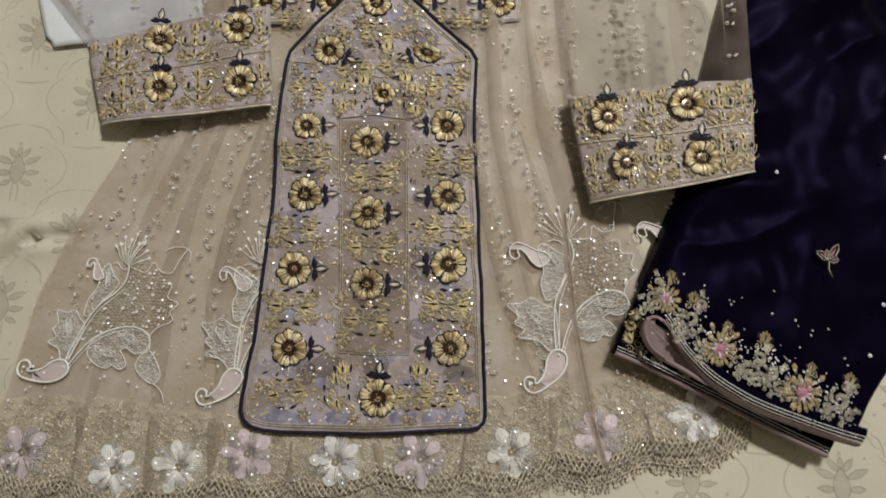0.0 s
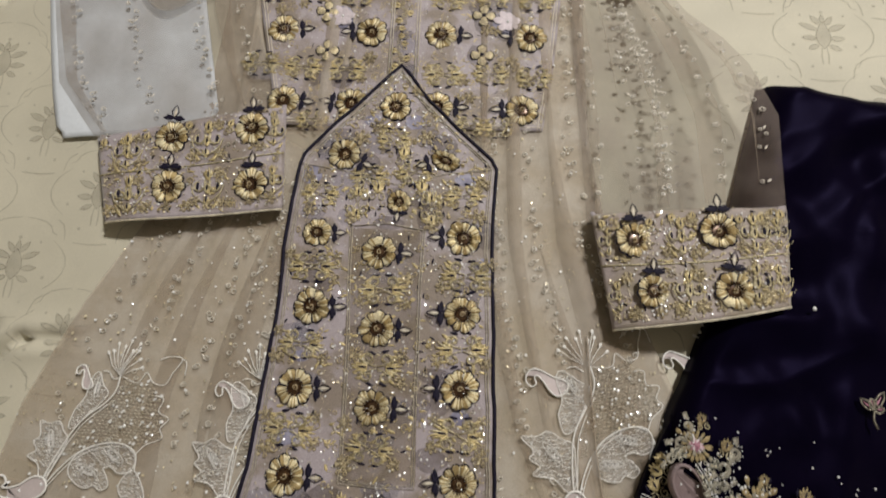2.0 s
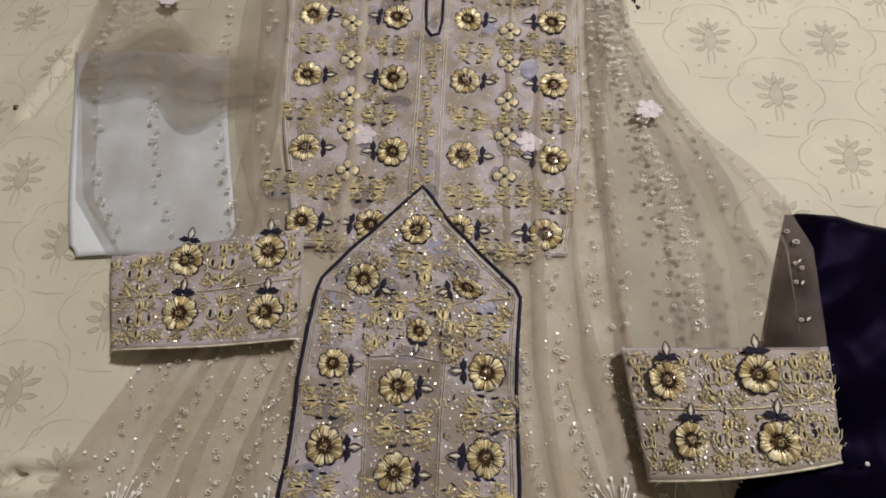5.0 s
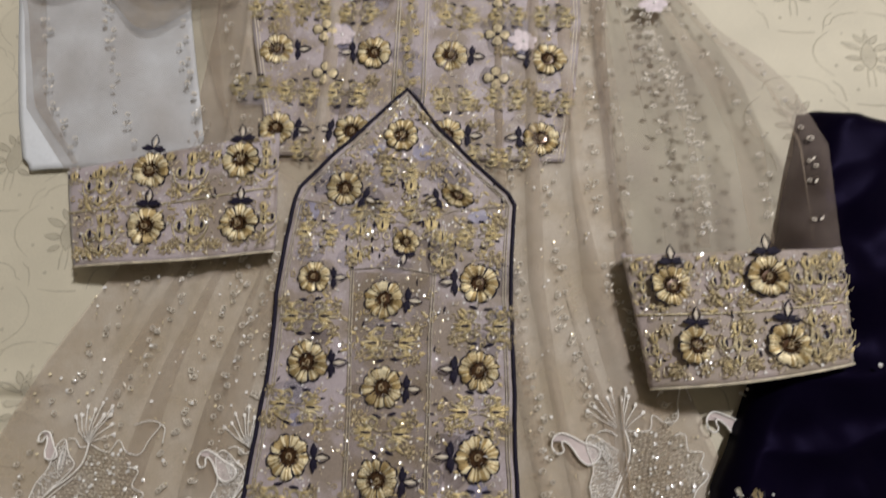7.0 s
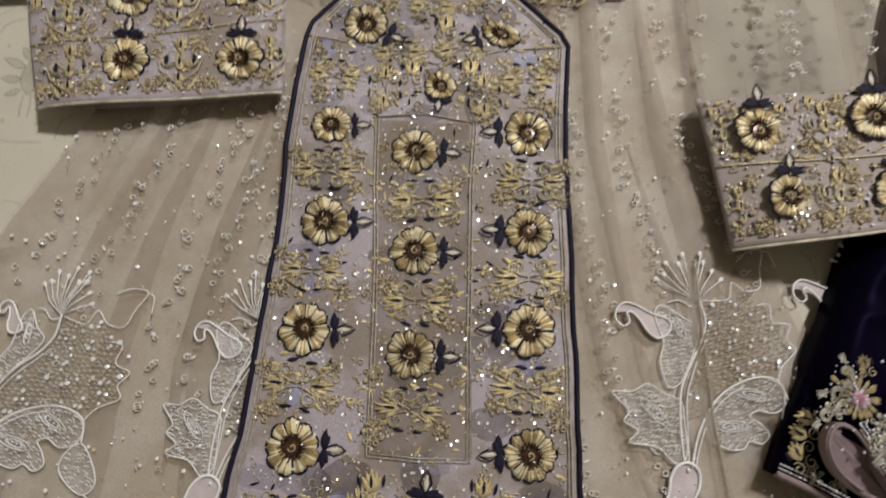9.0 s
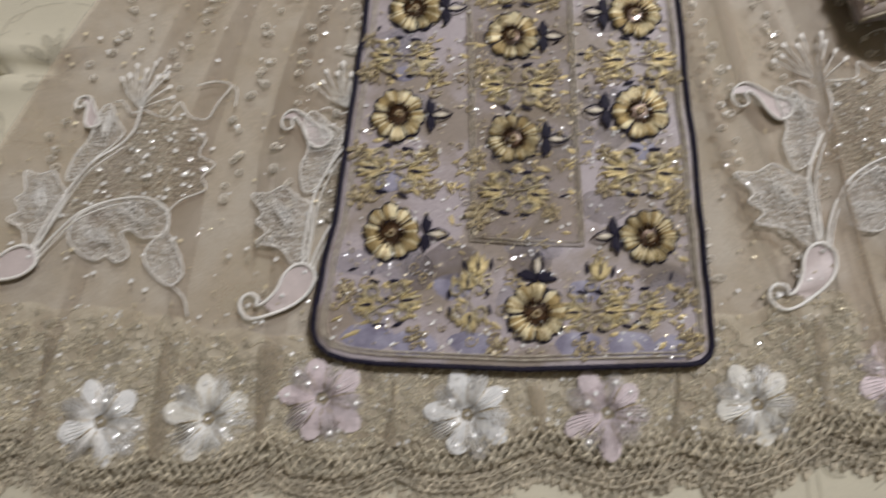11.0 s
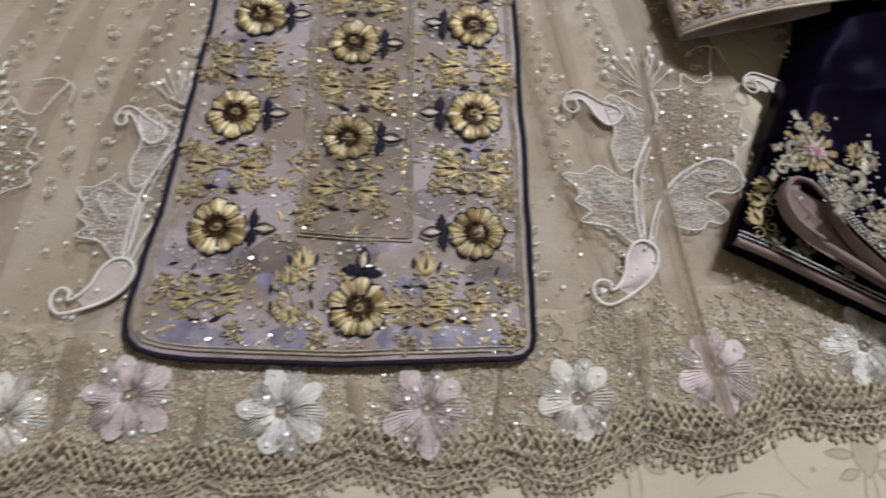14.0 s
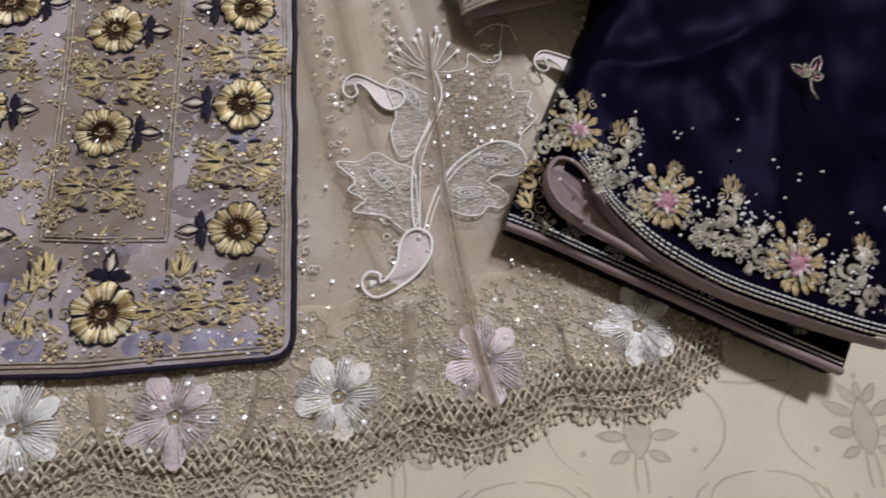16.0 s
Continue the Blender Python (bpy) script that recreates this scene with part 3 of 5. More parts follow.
# ---- flowers ----
def flower_mesh(petals, R, seed):
    """Bundles of satin threads as petals, a dark rim, a brown stitched cup with a gold curl; returns petal and centre mesh."""
    rnd = random.Random(seed)
    s = Soup()
    rim = []
    for k in range(petals):
        a0 = 2 * math.pi * (k + rnd.uniform(-0.08, 0.08)) / petals
        half, rr, n = math.pi / petals * 0.93, R * rnd.uniform(0.90, 1.03), 7
        for i in range(n):
            f = (2 * i - n + 1) / n
            a, dw = a0 + half * f, half / n * 0.98
            ro = rr * (0.86 + 0.14 * math.sqrt(max(0.0, 1 - f * f))) * rnd.uniform(0.95, 1.03)
            ri = R * rnd.uniform(0.36, 0.46)
            arch = 0.0010 * math.sqrt(max(0.0, 1 - 0.8 * f * f)) + rnd.uniform(0, 0.0003)
            vs = []
            for q, zz in ((0.0, 0.0002), (0.25, 0.6), (0.75, 1.0), (0.96, 0.55), (1.0, 0.1)):
                r = ri + (ro - ri) * q
                z = 0.0005 + (arch * zz if zz > 0.01 else 0)
                for b, ridge in ((-1, -0.00035), (0, 0.0005), (1, -0.00035)):
                    vs.append((r * math.cos(a + b * dw), r * math.sin(a + b * dw), z + ridge))
            s.add(vs, [(3 * j + b, 3 * j + 3 + b, 3 * j + 4 + b, 3 * j + 1 + b) for j in range(4) for b in (0, 1)], 2 if rnd.random() < 0.5 else 0)
        for f in (-0.95, -0.5, 0.0, 0.5, 0.95):
            ro = rr * (0.84 + 0.18 * math.sqrt(max(0.0, 1 - f * f)))
            rim.append((1.03 * ro * math.cos(a0 + half * f), 1.03 * ro * math.sin(a0 + half * f), 0.0002))
    s.tube(rim, R * 0.035, 4, 1, closed=True)
    m = len(rim)
    s.add([(0.99 * p[0], 0.99 * p[1], 0.00015) for p in rim] + [(0, 0, 0.0003)], [(k, (k + 1) % m, m) for k in range(m)], 1)
    c = Soup()
    c.dome(0, 0, 0.0002, R * 0.40, 0.0004, 12, 0)
    for k in range(22):
        a, r = 6.283 * k / 22 + rnd.uniform(-0.1, 0.1), R * rnd.uniform(0.24, 0.32)
        c.tube([(r * math.cos(a), r * math.sin(a), 0.0007), (R * rnd.uniform(0.44, 0.54) * math.cos(a), R * rnd.uniform(0.44, 0.54) * math.sin(a), 0.0017)], R * 0.034, 4, 0)
    c.tube(spiral(0, 0, 0.0012, R * 0.17, 1.0, rnd.uniform(0, 6), 1, 1, 9), R * 0.04, 4, 1)
    c.dome(R * 0.03, 0, 0.0008, R * 0.12, 0.0006, 8, 2)
    return s.mesh("flower", [PETAL, NAVY_THREAD, PETAL_LIGHT]), c.mesh("flower_center", [BROWN_BEAD, DULL_GOLD, AMBER])


FLOWERS = [flower_mesh(9 + k % 3, 0.0132, 10 + k) for k in range(5)]


def sprig_mesh():
    s = Soup()
    s.leaf(0.0, 0.0, 0, 0.0085, 0.0042, 90, 0), s.leaf(0.0, 0.0, 0, 0.0085, 0.0042, -90, 0)
    s.leaf(0.0, 0.0003, 0.0002, 0.0062, 0.0028, 68, 0), s.leaf(0.0, -0.0003, 0.0002, 0.0062, 0.0028, -68, 0)
    loop = [(0.0006 + 0.0098 * f, 0.0026 * w, 0.0004) for f, w in ((0, 0), (0.2, 0.6), (0.45, 1), (0.75, 0.6), (1, 0), (0.75, -0.6), (0.45, -1), (0.2, -0.6))]
    s.tube(loop, 0.00042, 4, 0, closed=True)
    s.leaf(0.0015, 0, 0.0001, 0.007, 0.0024, 0, 1)
    return s.mesh("leaf_sprig", [NAVY_THREAD, CREAM_THREAD])


SPRIG = sprig_mesh()


def put_flower(parent, x, y, z, size, sprig=None, squash=1.0, turn=None, tip=(0, 0)):
    rnd = random.Random(int(x * 9999) * 7 + int(y * 9999))
    petals, centre = FLOWERS[rnd.randrange(5)]
    a = rnd.uniform(0, 360) if turn is None else turn
    m = pose(x, y, z, tip[0], tip[1], 0) @ Matrix.Diagonal((size, size * squash, size, 1)) @ pose(0, 0, 0, 0, 0, a)
    f = new("flower", petals)
    f.parent, f.matrix_local = parent, m
    tagged(f, "pale gold satin-stitched flower with a dark scalloped rim")
    c = new("flower_center", centre)
    c.parent = f
    tagged(c, "dark brown beaded centre")
    if sprig is not None:
        r = 0.0155 * size
        g = new("leaf_sprig", SPRIG)
        g.parent = parent
        g.matrix_local = pose(x + r * math.cos(radians(sprig)), y + r * squash * math.sin(radians(sprig)), z + 0.0008, 0, 0, sprig + rnd.uniform(-8, 8)) @ Matrix.Scale(size * 1.05, 4)
        tagged(g, "dark navy stitched leaf sprig")


PANEL_FLOWERS = [(0.004, 0.324, 0.95, None, 1), (-0.031, 0.284, 0.98, -25, 1), (0.044, 0.282, 0.92, 200, 0.62), (0.012, 0.249, 0.85, -90, 0.6),
                 (-0.045, 0.223, 0.86, 0, 0.95), (0.001, 0.211, 0.98, 0, 1), (0.060, 0.224, 1.02, 180, 1),
                 (-0.043, 0.170, 1.0, 0, 1.05), (0.004, 0.157, 0.98, 0, 1.05), (0.062, 0.170, 1.0, 180, 1),
                 (-0.048, 0.115, 1.0, 0, 1.05), (0.005, 0.105, 1.0, 0, 0.95), (0.063, 0.120, 1.05, 180, 1.02),
                 (-0.048, 0.059, 1.02, 0, 1.05), (0.065, 0.061, 1.0, 180, 1), (0.016, 0.026, 1.05, 90, 1)]
for x, y, size, sp, sq in PANEL_FLOWERS:
    put_flower(panel, x, y, panel_z(x, y) + 0.0004, size * 0.95, sp, sq)

YOKE_FLOWERS = []
for y0, xs in ((0.519, (-0.103, -0.030, 0.031, 0.102)), (0.457, (-0.099, -0.027, 0.032, 0.104)), (0.389, (-0.091, -0.021, 0.034, 0.104)), (0.327, (-0.084, -0.031, 0.034, 0.099))):
    for x, sp in zip(xs, (0, 180, 0, 180)):
        YOKE_FLOWERS.append((x, y0))
        put_flower(dress, x, y0, 0.0032, 0.95, sp)
CUFF_FLOWERS = {"a": ((-0.159, 0.288), (-0.100, 0.298), (-0.154, 0.249), (-0.095, 0.254)), "b": ((0.1745, 0.2250), (0.2265, 0.2315), (0.1855, 0.1900), (0.2345, 0.1925))}


def cuff_z(side, x, y):
    a, b, c, d = [Vector(p) for p in CUFFS[side]]
    p = Vector((x, y))
    u = max(0, min(1, (p - a).dot(b - a) / (b - a).length_squared))
    v = max(0, min(1, (p - a - (b - a) * u).dot((d - a)) / (d - a).length_squared))
    return cuff_top(side, u, v)[2]


for side, rows in CUFF_FLOWERS.items():
    for k, (x, y) in enumerate(rows):
        put_flower(dress, x, y, cuff_z(side, x, y) + 0.0006, (0.95 if k != 2 or side == "a" else 0.85), 90 if side == "b" else 92)

# small four-petal blossoms of the yoke
s = Soup()
for k in range(4):
    a = 90 * k
    s.leaf(0.0008 * math.cos(radians(a)), 0.0008 * math.sin(radians(a)), 0, 0.0080, 0.0072, a, 0, 0.0010, 4, True)
    s.leaf(0.0006 * math.cos(radians(a)), 0.0006 * math.sin(radians(a)), -0.0002, 0.0090, 0.0082, a, 1, 0.0003, 4, True)
s.dome(0, 0, 0.0006, 0.002, 0.0008, 7, 1)
BLOSSOM = s.mesh("small_blossom", [PALE_GOLD, NAVY_THREAD])
for x, y in [(x, y) for x, ys in ((-0.061, (0.51, 0.473, 0.438, 0.406, 0.371)), (0.067, (0.508, 0.476, 0.439, 0.407, 0.372))) for y in ys]:
    b = new("small_blossom", BLOSSOM)
    b.parent, b.matrix_local = dress, pose(x + (0.004 if x < 0 else 0) * (0.44 - y) * 25, y, 0.0042, 0, 0, random.uniform(-9, 9))
    tagged(b, "small four-petal gold blossom")

# ---- trousers ----
trousers = thing("trousers", "folded dark navy satin trousers with gold embroidered hems", "trousers")
TROUSER = [((0.194, 0.084), (0.3255, 0.0085)), ((0.198, 0.112), (0.358, 0.056)), ((0.213, 0.144), (0.415, 0.11)), ((0.228, 0.176), (0.50, 0.16)), ((0.246, 0.248), (0.54, 0.21)), ((0.263, 0.309), (0.57, 0.24)), ((0.277, 0.356), (0.60, 0.262))]
TFLAT = [(*a, *b) for a, b in TROUSER]


def trouser_at(u, v):
    ax, ay, bx, by = at_rows(TFLAT, v)
    x, y = ax + (bx - ax) * u, ay + (by - ay) * u
    if v > 0.9:
        y += 0.012 * math.sin(math.pi * u) * (v - 0.9) * 10
    edge = min(1.0, u / 0.06, (1 - v) / 0.05, (1 - u) / 0.03)
    z = 0.0050 + 0.0205 * math.sin(math.pi / 2 * max(0, edge)) ** 0.6
    d = (x - 0.2) * 0.55 + (y - 0.1) * 0.84
    z += 0.0030 * bumpy(x * 0.8 + y * 0.5, y * 0.6 - x * 0.5, 22, 4) + 0.0006 * bumpy(x, y, 48, 8)
    z += 0.0065 * bumpy(x * 0.9 + y * 0.5, y * 0.35 - x * 0.3, 26, 3) * min(1.0, v / 0.25)
    z += 0.006 * (-0.3 - abs(bumpy(x * 0.5 - y * 0.8, y * 0.45 + x * 0.3, 24, 6)) * 2.0) * min(1.0, v / 0.3)
    z += 0.0022 * bumpy(x * 0.9 - y * 0.4, y * 0.5 + x * 0.5, 62, 2) * min(1.0, v / 0.3)
    z += 0.003 * math.exp(-((x - 0.30 - 0.25 * (y - 0.1)) / 0.012) ** 2) + 0.003 * math.exp(-((y - 0.17 - 0.2 * (x - 0.3)) / 0.012) ** 2)
    return x, y, z


cloth("upper_leg", trouser_at, 90, 90, SATIN, trousers, 0.0012, "dark navy satin leg with soft wrinkles")
LOWER = [(0.177, 0.060, 0.3125, -0.0035), (0.184, 0.078, 0.323, 0.014), (0.20, 0.11, 0.35, 0.052), (0.22, 0.15, 0.405, 0.10)]


def lower_at(u, v):
    ax, ay, bx, by = at_rows(LOWER, v)
    return ax + (bx - ax) * u, ay + (by - ay) * u, 0.0135 + 0.001 * math.sin(8 * u)


cloth("lower_leg", lower_at, 60, 20, SATIN, trousers, 0.011, "lower navy satin leg layer")

# ---- gold embroidery motifs ----
def scroll_mesh(seed):
    """Two ridged gold leaves point outwards from four thread scrolls; dark slit stones above and below."""
    rnd = random.Random(seed)
    s = Soup()
    for sx in (1, -1):
        a0 = 0 if sx > 0 else 180
        for d in (-36, -18, -6, 6, 18, 36):
            s.leaf(sx * 0.0062, 0.0008 * d / 24, 0.0001, 0.0120 - 0.00011 * abs(d), 0.0021, a0 + sx * d + rnd.uniform(-4, 4), rnd.choice((0, 0, 2)), 0.0009, 4)
        s.leaf(sx * 0.0068, 0, 0.0009, 0.0062, 0.0017, a0, 1, 0.0003, 3)
        for sy in (1, -1):
            s.tube(spiral(sx * 0.0058, sy * 0.0056, 0.0006, 0.0046, rnd.uniform(1.05, 1.4), -0.6, sx, sy), 0.00036, 4, 2, taper=True)
            s.tube(spiral(sx * 0.0058, sy * 0.0056, 0.0006, 0.0036, rnd.uniform(0.8, 1.1), -0.4, sx, sy, 9), 0.00032, 4, 2)
            s.tube(spiral(sx * 0.0058, sy * 0.0056, 0.0004, 0.0054, rnd.uniform(0.7, 0.9), -0.7, sx, sy, 12), 0.00034, 4, 0)
            s.tube([(sx * 0.0005, sy * 0.0008, 0.0005), (sx * 0.004, sy * 0.0016, 0.0006), (sx * 0.009, sy * 0.0042, 0.0006), (sx * 0.0125, sy * 0.0052, 0.0004)], 0.0004, 4, 2)
            s.leaf(sx * 0.0045 - 0.002, sy * 0.0102, 0.0002, 0.0056, 0.0021, rnd.uniform(-18, 18), 1, 0.0006, 3)
            s.leaf(sx * 0.009, sy * 0.0075, 0.0002, 0.005, 0.0022, rnd.uniform(-40, 40) + a0, 0, 0.0006, 3)
    for k in range(14):
        s.dome(rnd.uniform(-0.015, 0.015), rnd.uniform(-0.010, 0.010), 0.0004, 0.0005, 0.0006, 5, 3, (rnd.uniform(-0.4, 0.4), rnd.uniform(-0.4, 0.4)))
    return s.mesh("gold_scroll", [GOLD, NAVY_THREAD, SCROLL_CORD, GOLD_SEQUIN])


def rosette_mesh(seed):
    rnd = random.Random(seed)
    s = Soup()
    for k in range(11):
        r, a = (0, 0) if k == 0 else ((0.0021, 6.283 * k / 4) if k < 5 else (0.0042, 6.283 * k / 6 + 0.3))
        cx, cy = r * math.cos(a) + rnd.uniform(-0.0003, 0.0003), r * math.sin(a) + rnd.uniform(-0.0003, 0.0003)
        s.tube([(cx + 0.0011 * math.cos(q), cy + 0.0011 * math.sin(q), 0.0004) for q in [6.283 * i / 7 for i in range(7)]], 0.00042, 4, 0, closed=True)
        if k % 3 == 0:
            s.dome(cx, cy, 0.0002, 0.0008, 0.0005, 5, 1, (rnd.uniform(-0.4, 0.4), 0))
    return s.mesh("ring_rosette", [DULL_GOLD, GOLD_SEQUIN])


def tulip_mesh(seed):
    rnd = random.Random(seed)
    s = Soup()
    for d in (-34, -16, 0, 16, 34):
        s.leaf(0, 0, 0.0001, 0.0105 - 0.00007 * abs(d), 0.0032, 90 + d, 0, 0.0009, 4)
    s.leaf(0, 0.002, 0.0009, 0.0055, 0.0016, 90, 1, 0.0003, 3)
    for sx in (1, -1):
        s.tube(spiral(sx * 0.0038, -0.0028, 0.0005, 0.0034, 1.2, 1.2, sx, 1, 11), 0.0004, 4, 2)
        s.leaf(sx * 0.0052, 0.002, 0.0002, 0.0055, 0.0017, 90 + rnd.uniform(-12, 12), 1, 0.0004, 3)
    return s.mesh("gold_tulip", [GOLD, NAVY_THREAD, SCROLL_CORD])


def candelabra_mesh(seed):
    """An upright cuff motif: a stacked gold column between two corded loops that hold dark slit stones."""
    rnd = random.Random(seed)
    s = Soup()
    for y0, ln, spread in ((0.0055, 0.0090, 26), (-0.0035, 0.0075, 20), (-0.0115, 0.0065, 24)):
        for d in (-1.0, -0.4, 0.0, 0.4, 1.0):
            s.leaf(0, y0, 0.0001, ln * (1 - 0.22 * abs(d)), 0.0022, 90 + spread * d + rnd.uniform(-4, 4), rnd.choice((0, 0, 2)), 0.0009, 4)
        s.leaf(0, y0 + 0.002, 0.0009, 0.0045, 0.0014, 90, 1, 0.0003, 3)
    for sx in (1, -1):
        for r, w in ((0.0052, 0.00036), (0.0043, 0.00034)):
            s.tube(spiral(sx * 0.0058, 0.0025, 0.0005, r, rnd.uniform(0.8, 0.95), 2.6, sx, 1.25, 13), w, 4, 2)
        s.tube([(sx * 0.0012, -0.010, 0.0005), (sx * 0.005, -0.0075, 0.0006), (sx * 0.0085, -0.004, 0.0006), (sx * 0.0105, 0.002, 0.0004)], 0.0004, 4, 2)
        s.leaf(sx * 0.0066, -0.0015, 0.0003, 0.0062, 0.0022, 90 + sx * rnd.uniform(-4, 12), 1, 0.0006, 4)
        s.leaf(sx * 0.0040, -0.0135, 0.0002, 0.0060, 0.0022, 90 - sx * 38, 0, 0.0006, 3)
    for k in range(16):
        s.dome(rnd.uniform(-0.011, 0.011), rnd.uniform(-0.015, 0.013), 0.0004, 0.0005, 0.0003, 5, 3, (rnd.gauss(-0.17, 0.2), rnd.gauss(-0.2, 0.2)))
    return s.mesh("candelabra", [GOLD, NAVY_THREAD, SCROLL_CORD, GOLD_SEQUIN])


SCROLLS, ROSETTES, TULIPS = [scroll_mesh(k) for k in range(4)], [rosette_mesh(k) for k in range(3)], [tulip_mesh(k) for k in range(3)]


CANDELABRAS = [candelabra_mesh(k) for k in range(3)]


def put(name, mesh, parent, x, y, z, ang, size, label=""):
    ob = new(name, mesh)
    ob.parent, ob.matrix_local = parent, pose(x, y, z, 0, 0, ang) @ Matrix.Scale(size, 4)
    return tagged(ob, label)


rnd = random.Random(5)


def scroll(parent, x, y, z, ang=0, size=1.0):
    put("gold_scroll", rnd.choice(SCROLLS), parent, x, y, z, ang + rnd.uniform(-5, 5) + rnd.choice((0, 180)), size * rnd.uniform(0.92, 1.06), "gold thread scroll with dark slit stones")


def rosette(parent, x, y, z, size=1.0):
    put("ring_rosette", rnd.choice(ROSETTES), parent, x, y, z, rnd.uniform(0, 360), size * rnd.uniform(0.85, 1.15), "cluster of dull gold rings")["kind"] = "stuff"


def tulip(parent, x, y, z, ang=0, size=1.0):
    put("gold_tulip", rnd.choice(TULIPS), parent, x, y, z, ang + rnd.uniform(-7, 7), size * rnd.uniform(0.9, 1.1), "gold stitched tulip leaf")


PZ = 0.0006
for x, ys in ((-0.047, (0.198, 0.144, 0.088)), (0.006, (0.184, 0.131, 0.079)), (0.063, (0.197, 0.146, 0.091))):
    for y in ys:
        xx = x - (0.147 - y) * 0.03 * (1 if x < 0 else 0)
        scroll(panel, xx, y, panel_z(xx, y) + PZ)
        for dx in (-0.0165, 0.0165):
            for dy in (-0.0085, 0.0085):
                if rnd.random() < 0.62:
                    rosette(panel, xx + dx, y + dy, panel_z(xx, y) + PZ, 0.85)
for x, y, a in ((-0.046, 0.252, 0), (0.058, 0.255, 0), (-0.012, 0.268, 0), (0.022, 0.272, 10), (0.005, 0.297, 0), (-0.018, 0.247, 90), (0.036, 0.245, 90), (-0.048, 0.028, 5), (0.058, 0.030, -3), (-0.013, 0.03, 90), (0.040, 0.027, 0)):
    scroll(panel, x, y, panel_z(x, y) + PZ, a, 0.85)
for x, y in ((-0.02, 0.298), (0.029, 0.300), (-0.008, 0.308), (0.02, 0.338), (0.072, 0.265), (-0.055, 0.265), (-0.052, 0.24), (0.07, 0.24), (-0.022, 0.235), (0.037, 0.232),
             (-0.066, 0.033), (0.08, 0.036), (0.081, 0.016), (-0.035, 0.014), (0.0, 0.012), (0.036, 0.012), (-0.058, 0.09), (-0.01, 0.067), (-0.012, 0.094), (-0.064, 0.075), (0.078, 0.077)):
    rosette(panel, x, y, panel_z(x, y) + PZ)
for x, y, a in ((-0.009, 0.041, 0), (0.043, 0.041, 0), (0.013, 0.283, 0), (-0.004, 0.255, 0), (0.028, 0.257, 0)):
    tulip(panel, x, y, panel_z(x, y) + PZ, a)
for y in (0.487, 0.422, 0.356):
    for x in (-0.103, -0.070, -0.036, 0.038, 0.074, 0.107):
        scroll(dress, x + (0.4 - y) * 0.05 * (-1 if x < 0 else 0), y + rnd.uniform(-0.003, 0.003), 0.0036, 0, 0.92)
for y in (0.545, 0.312):
    for x in (-0.06, -0.03, 0.06, 0.082, 0.03):
        scroll(dress, x, y, 0.0036, 0, 0.8)
for k in range(60):
    x, y = rnd.choice((-1, 1)) * rnd.uniform(0.02, 0.118) + 0.003, rnd.uniform(0.32, 0.55)
    if min((x - a) ** 2 + (y - b) ** 2 for a, b in YOKE_FLOWERS) > 0.018 ** 2:
        rosette(dress, x, y, 0.0035, 0.9)
for k in range(22):
    tulip(dress, 0.003 + 0.003 * math.sin(k * 2.1), 0.36 + 0.0068 * k if k < 20 else 0.355, 0.0032, 90 + 180 * (k % 2), 0.6)
for side, us in (("a", (0.17, 0.60, 0.95)), ("b", (0.06, 0.43, 0.80, 0.93))):
    for u in us:
        for v in (0.26, 0.74):
            x, y, z = cuff_top(side, u, v)
            put("candelabra", rnd.choice(CANDELABRAS), dress, x, y, z + 0.0008, (6 if side == "a" else 4) + rnd.uniform(-4, 4), (1.12 if side == "a" else 1.0) * (1.0 if 0.1 < u < 0.9 else 0.8), "upright gold motif with dark slit stones")
            for du, dv in ((0.07, -0.14), (-0.07, -0.12), (0.06, 0.15)):
                if 0.04 < u + du < 0.96:
                    x, y, z = cuff_top(side, u + du, v + dv)
                    rosette(dress, x, y, z + 0.0008, 0.85)
    for k in range(9):
        x, y, z = cuff_top(side, 0.05 + 0.1125 * k, 0.93 + 0.03 * math.sin(5 * k))
        tulip(dress, x, y - 0.004, z + 0.0010, rnd.uniform(-20, 20), 0.6)
        x, y, z = cuff_top(side, 0.04 + 0.112 * k, 0.08)
        rosette(dress, x, y + 0.002, z + 0.0006, 0.8)

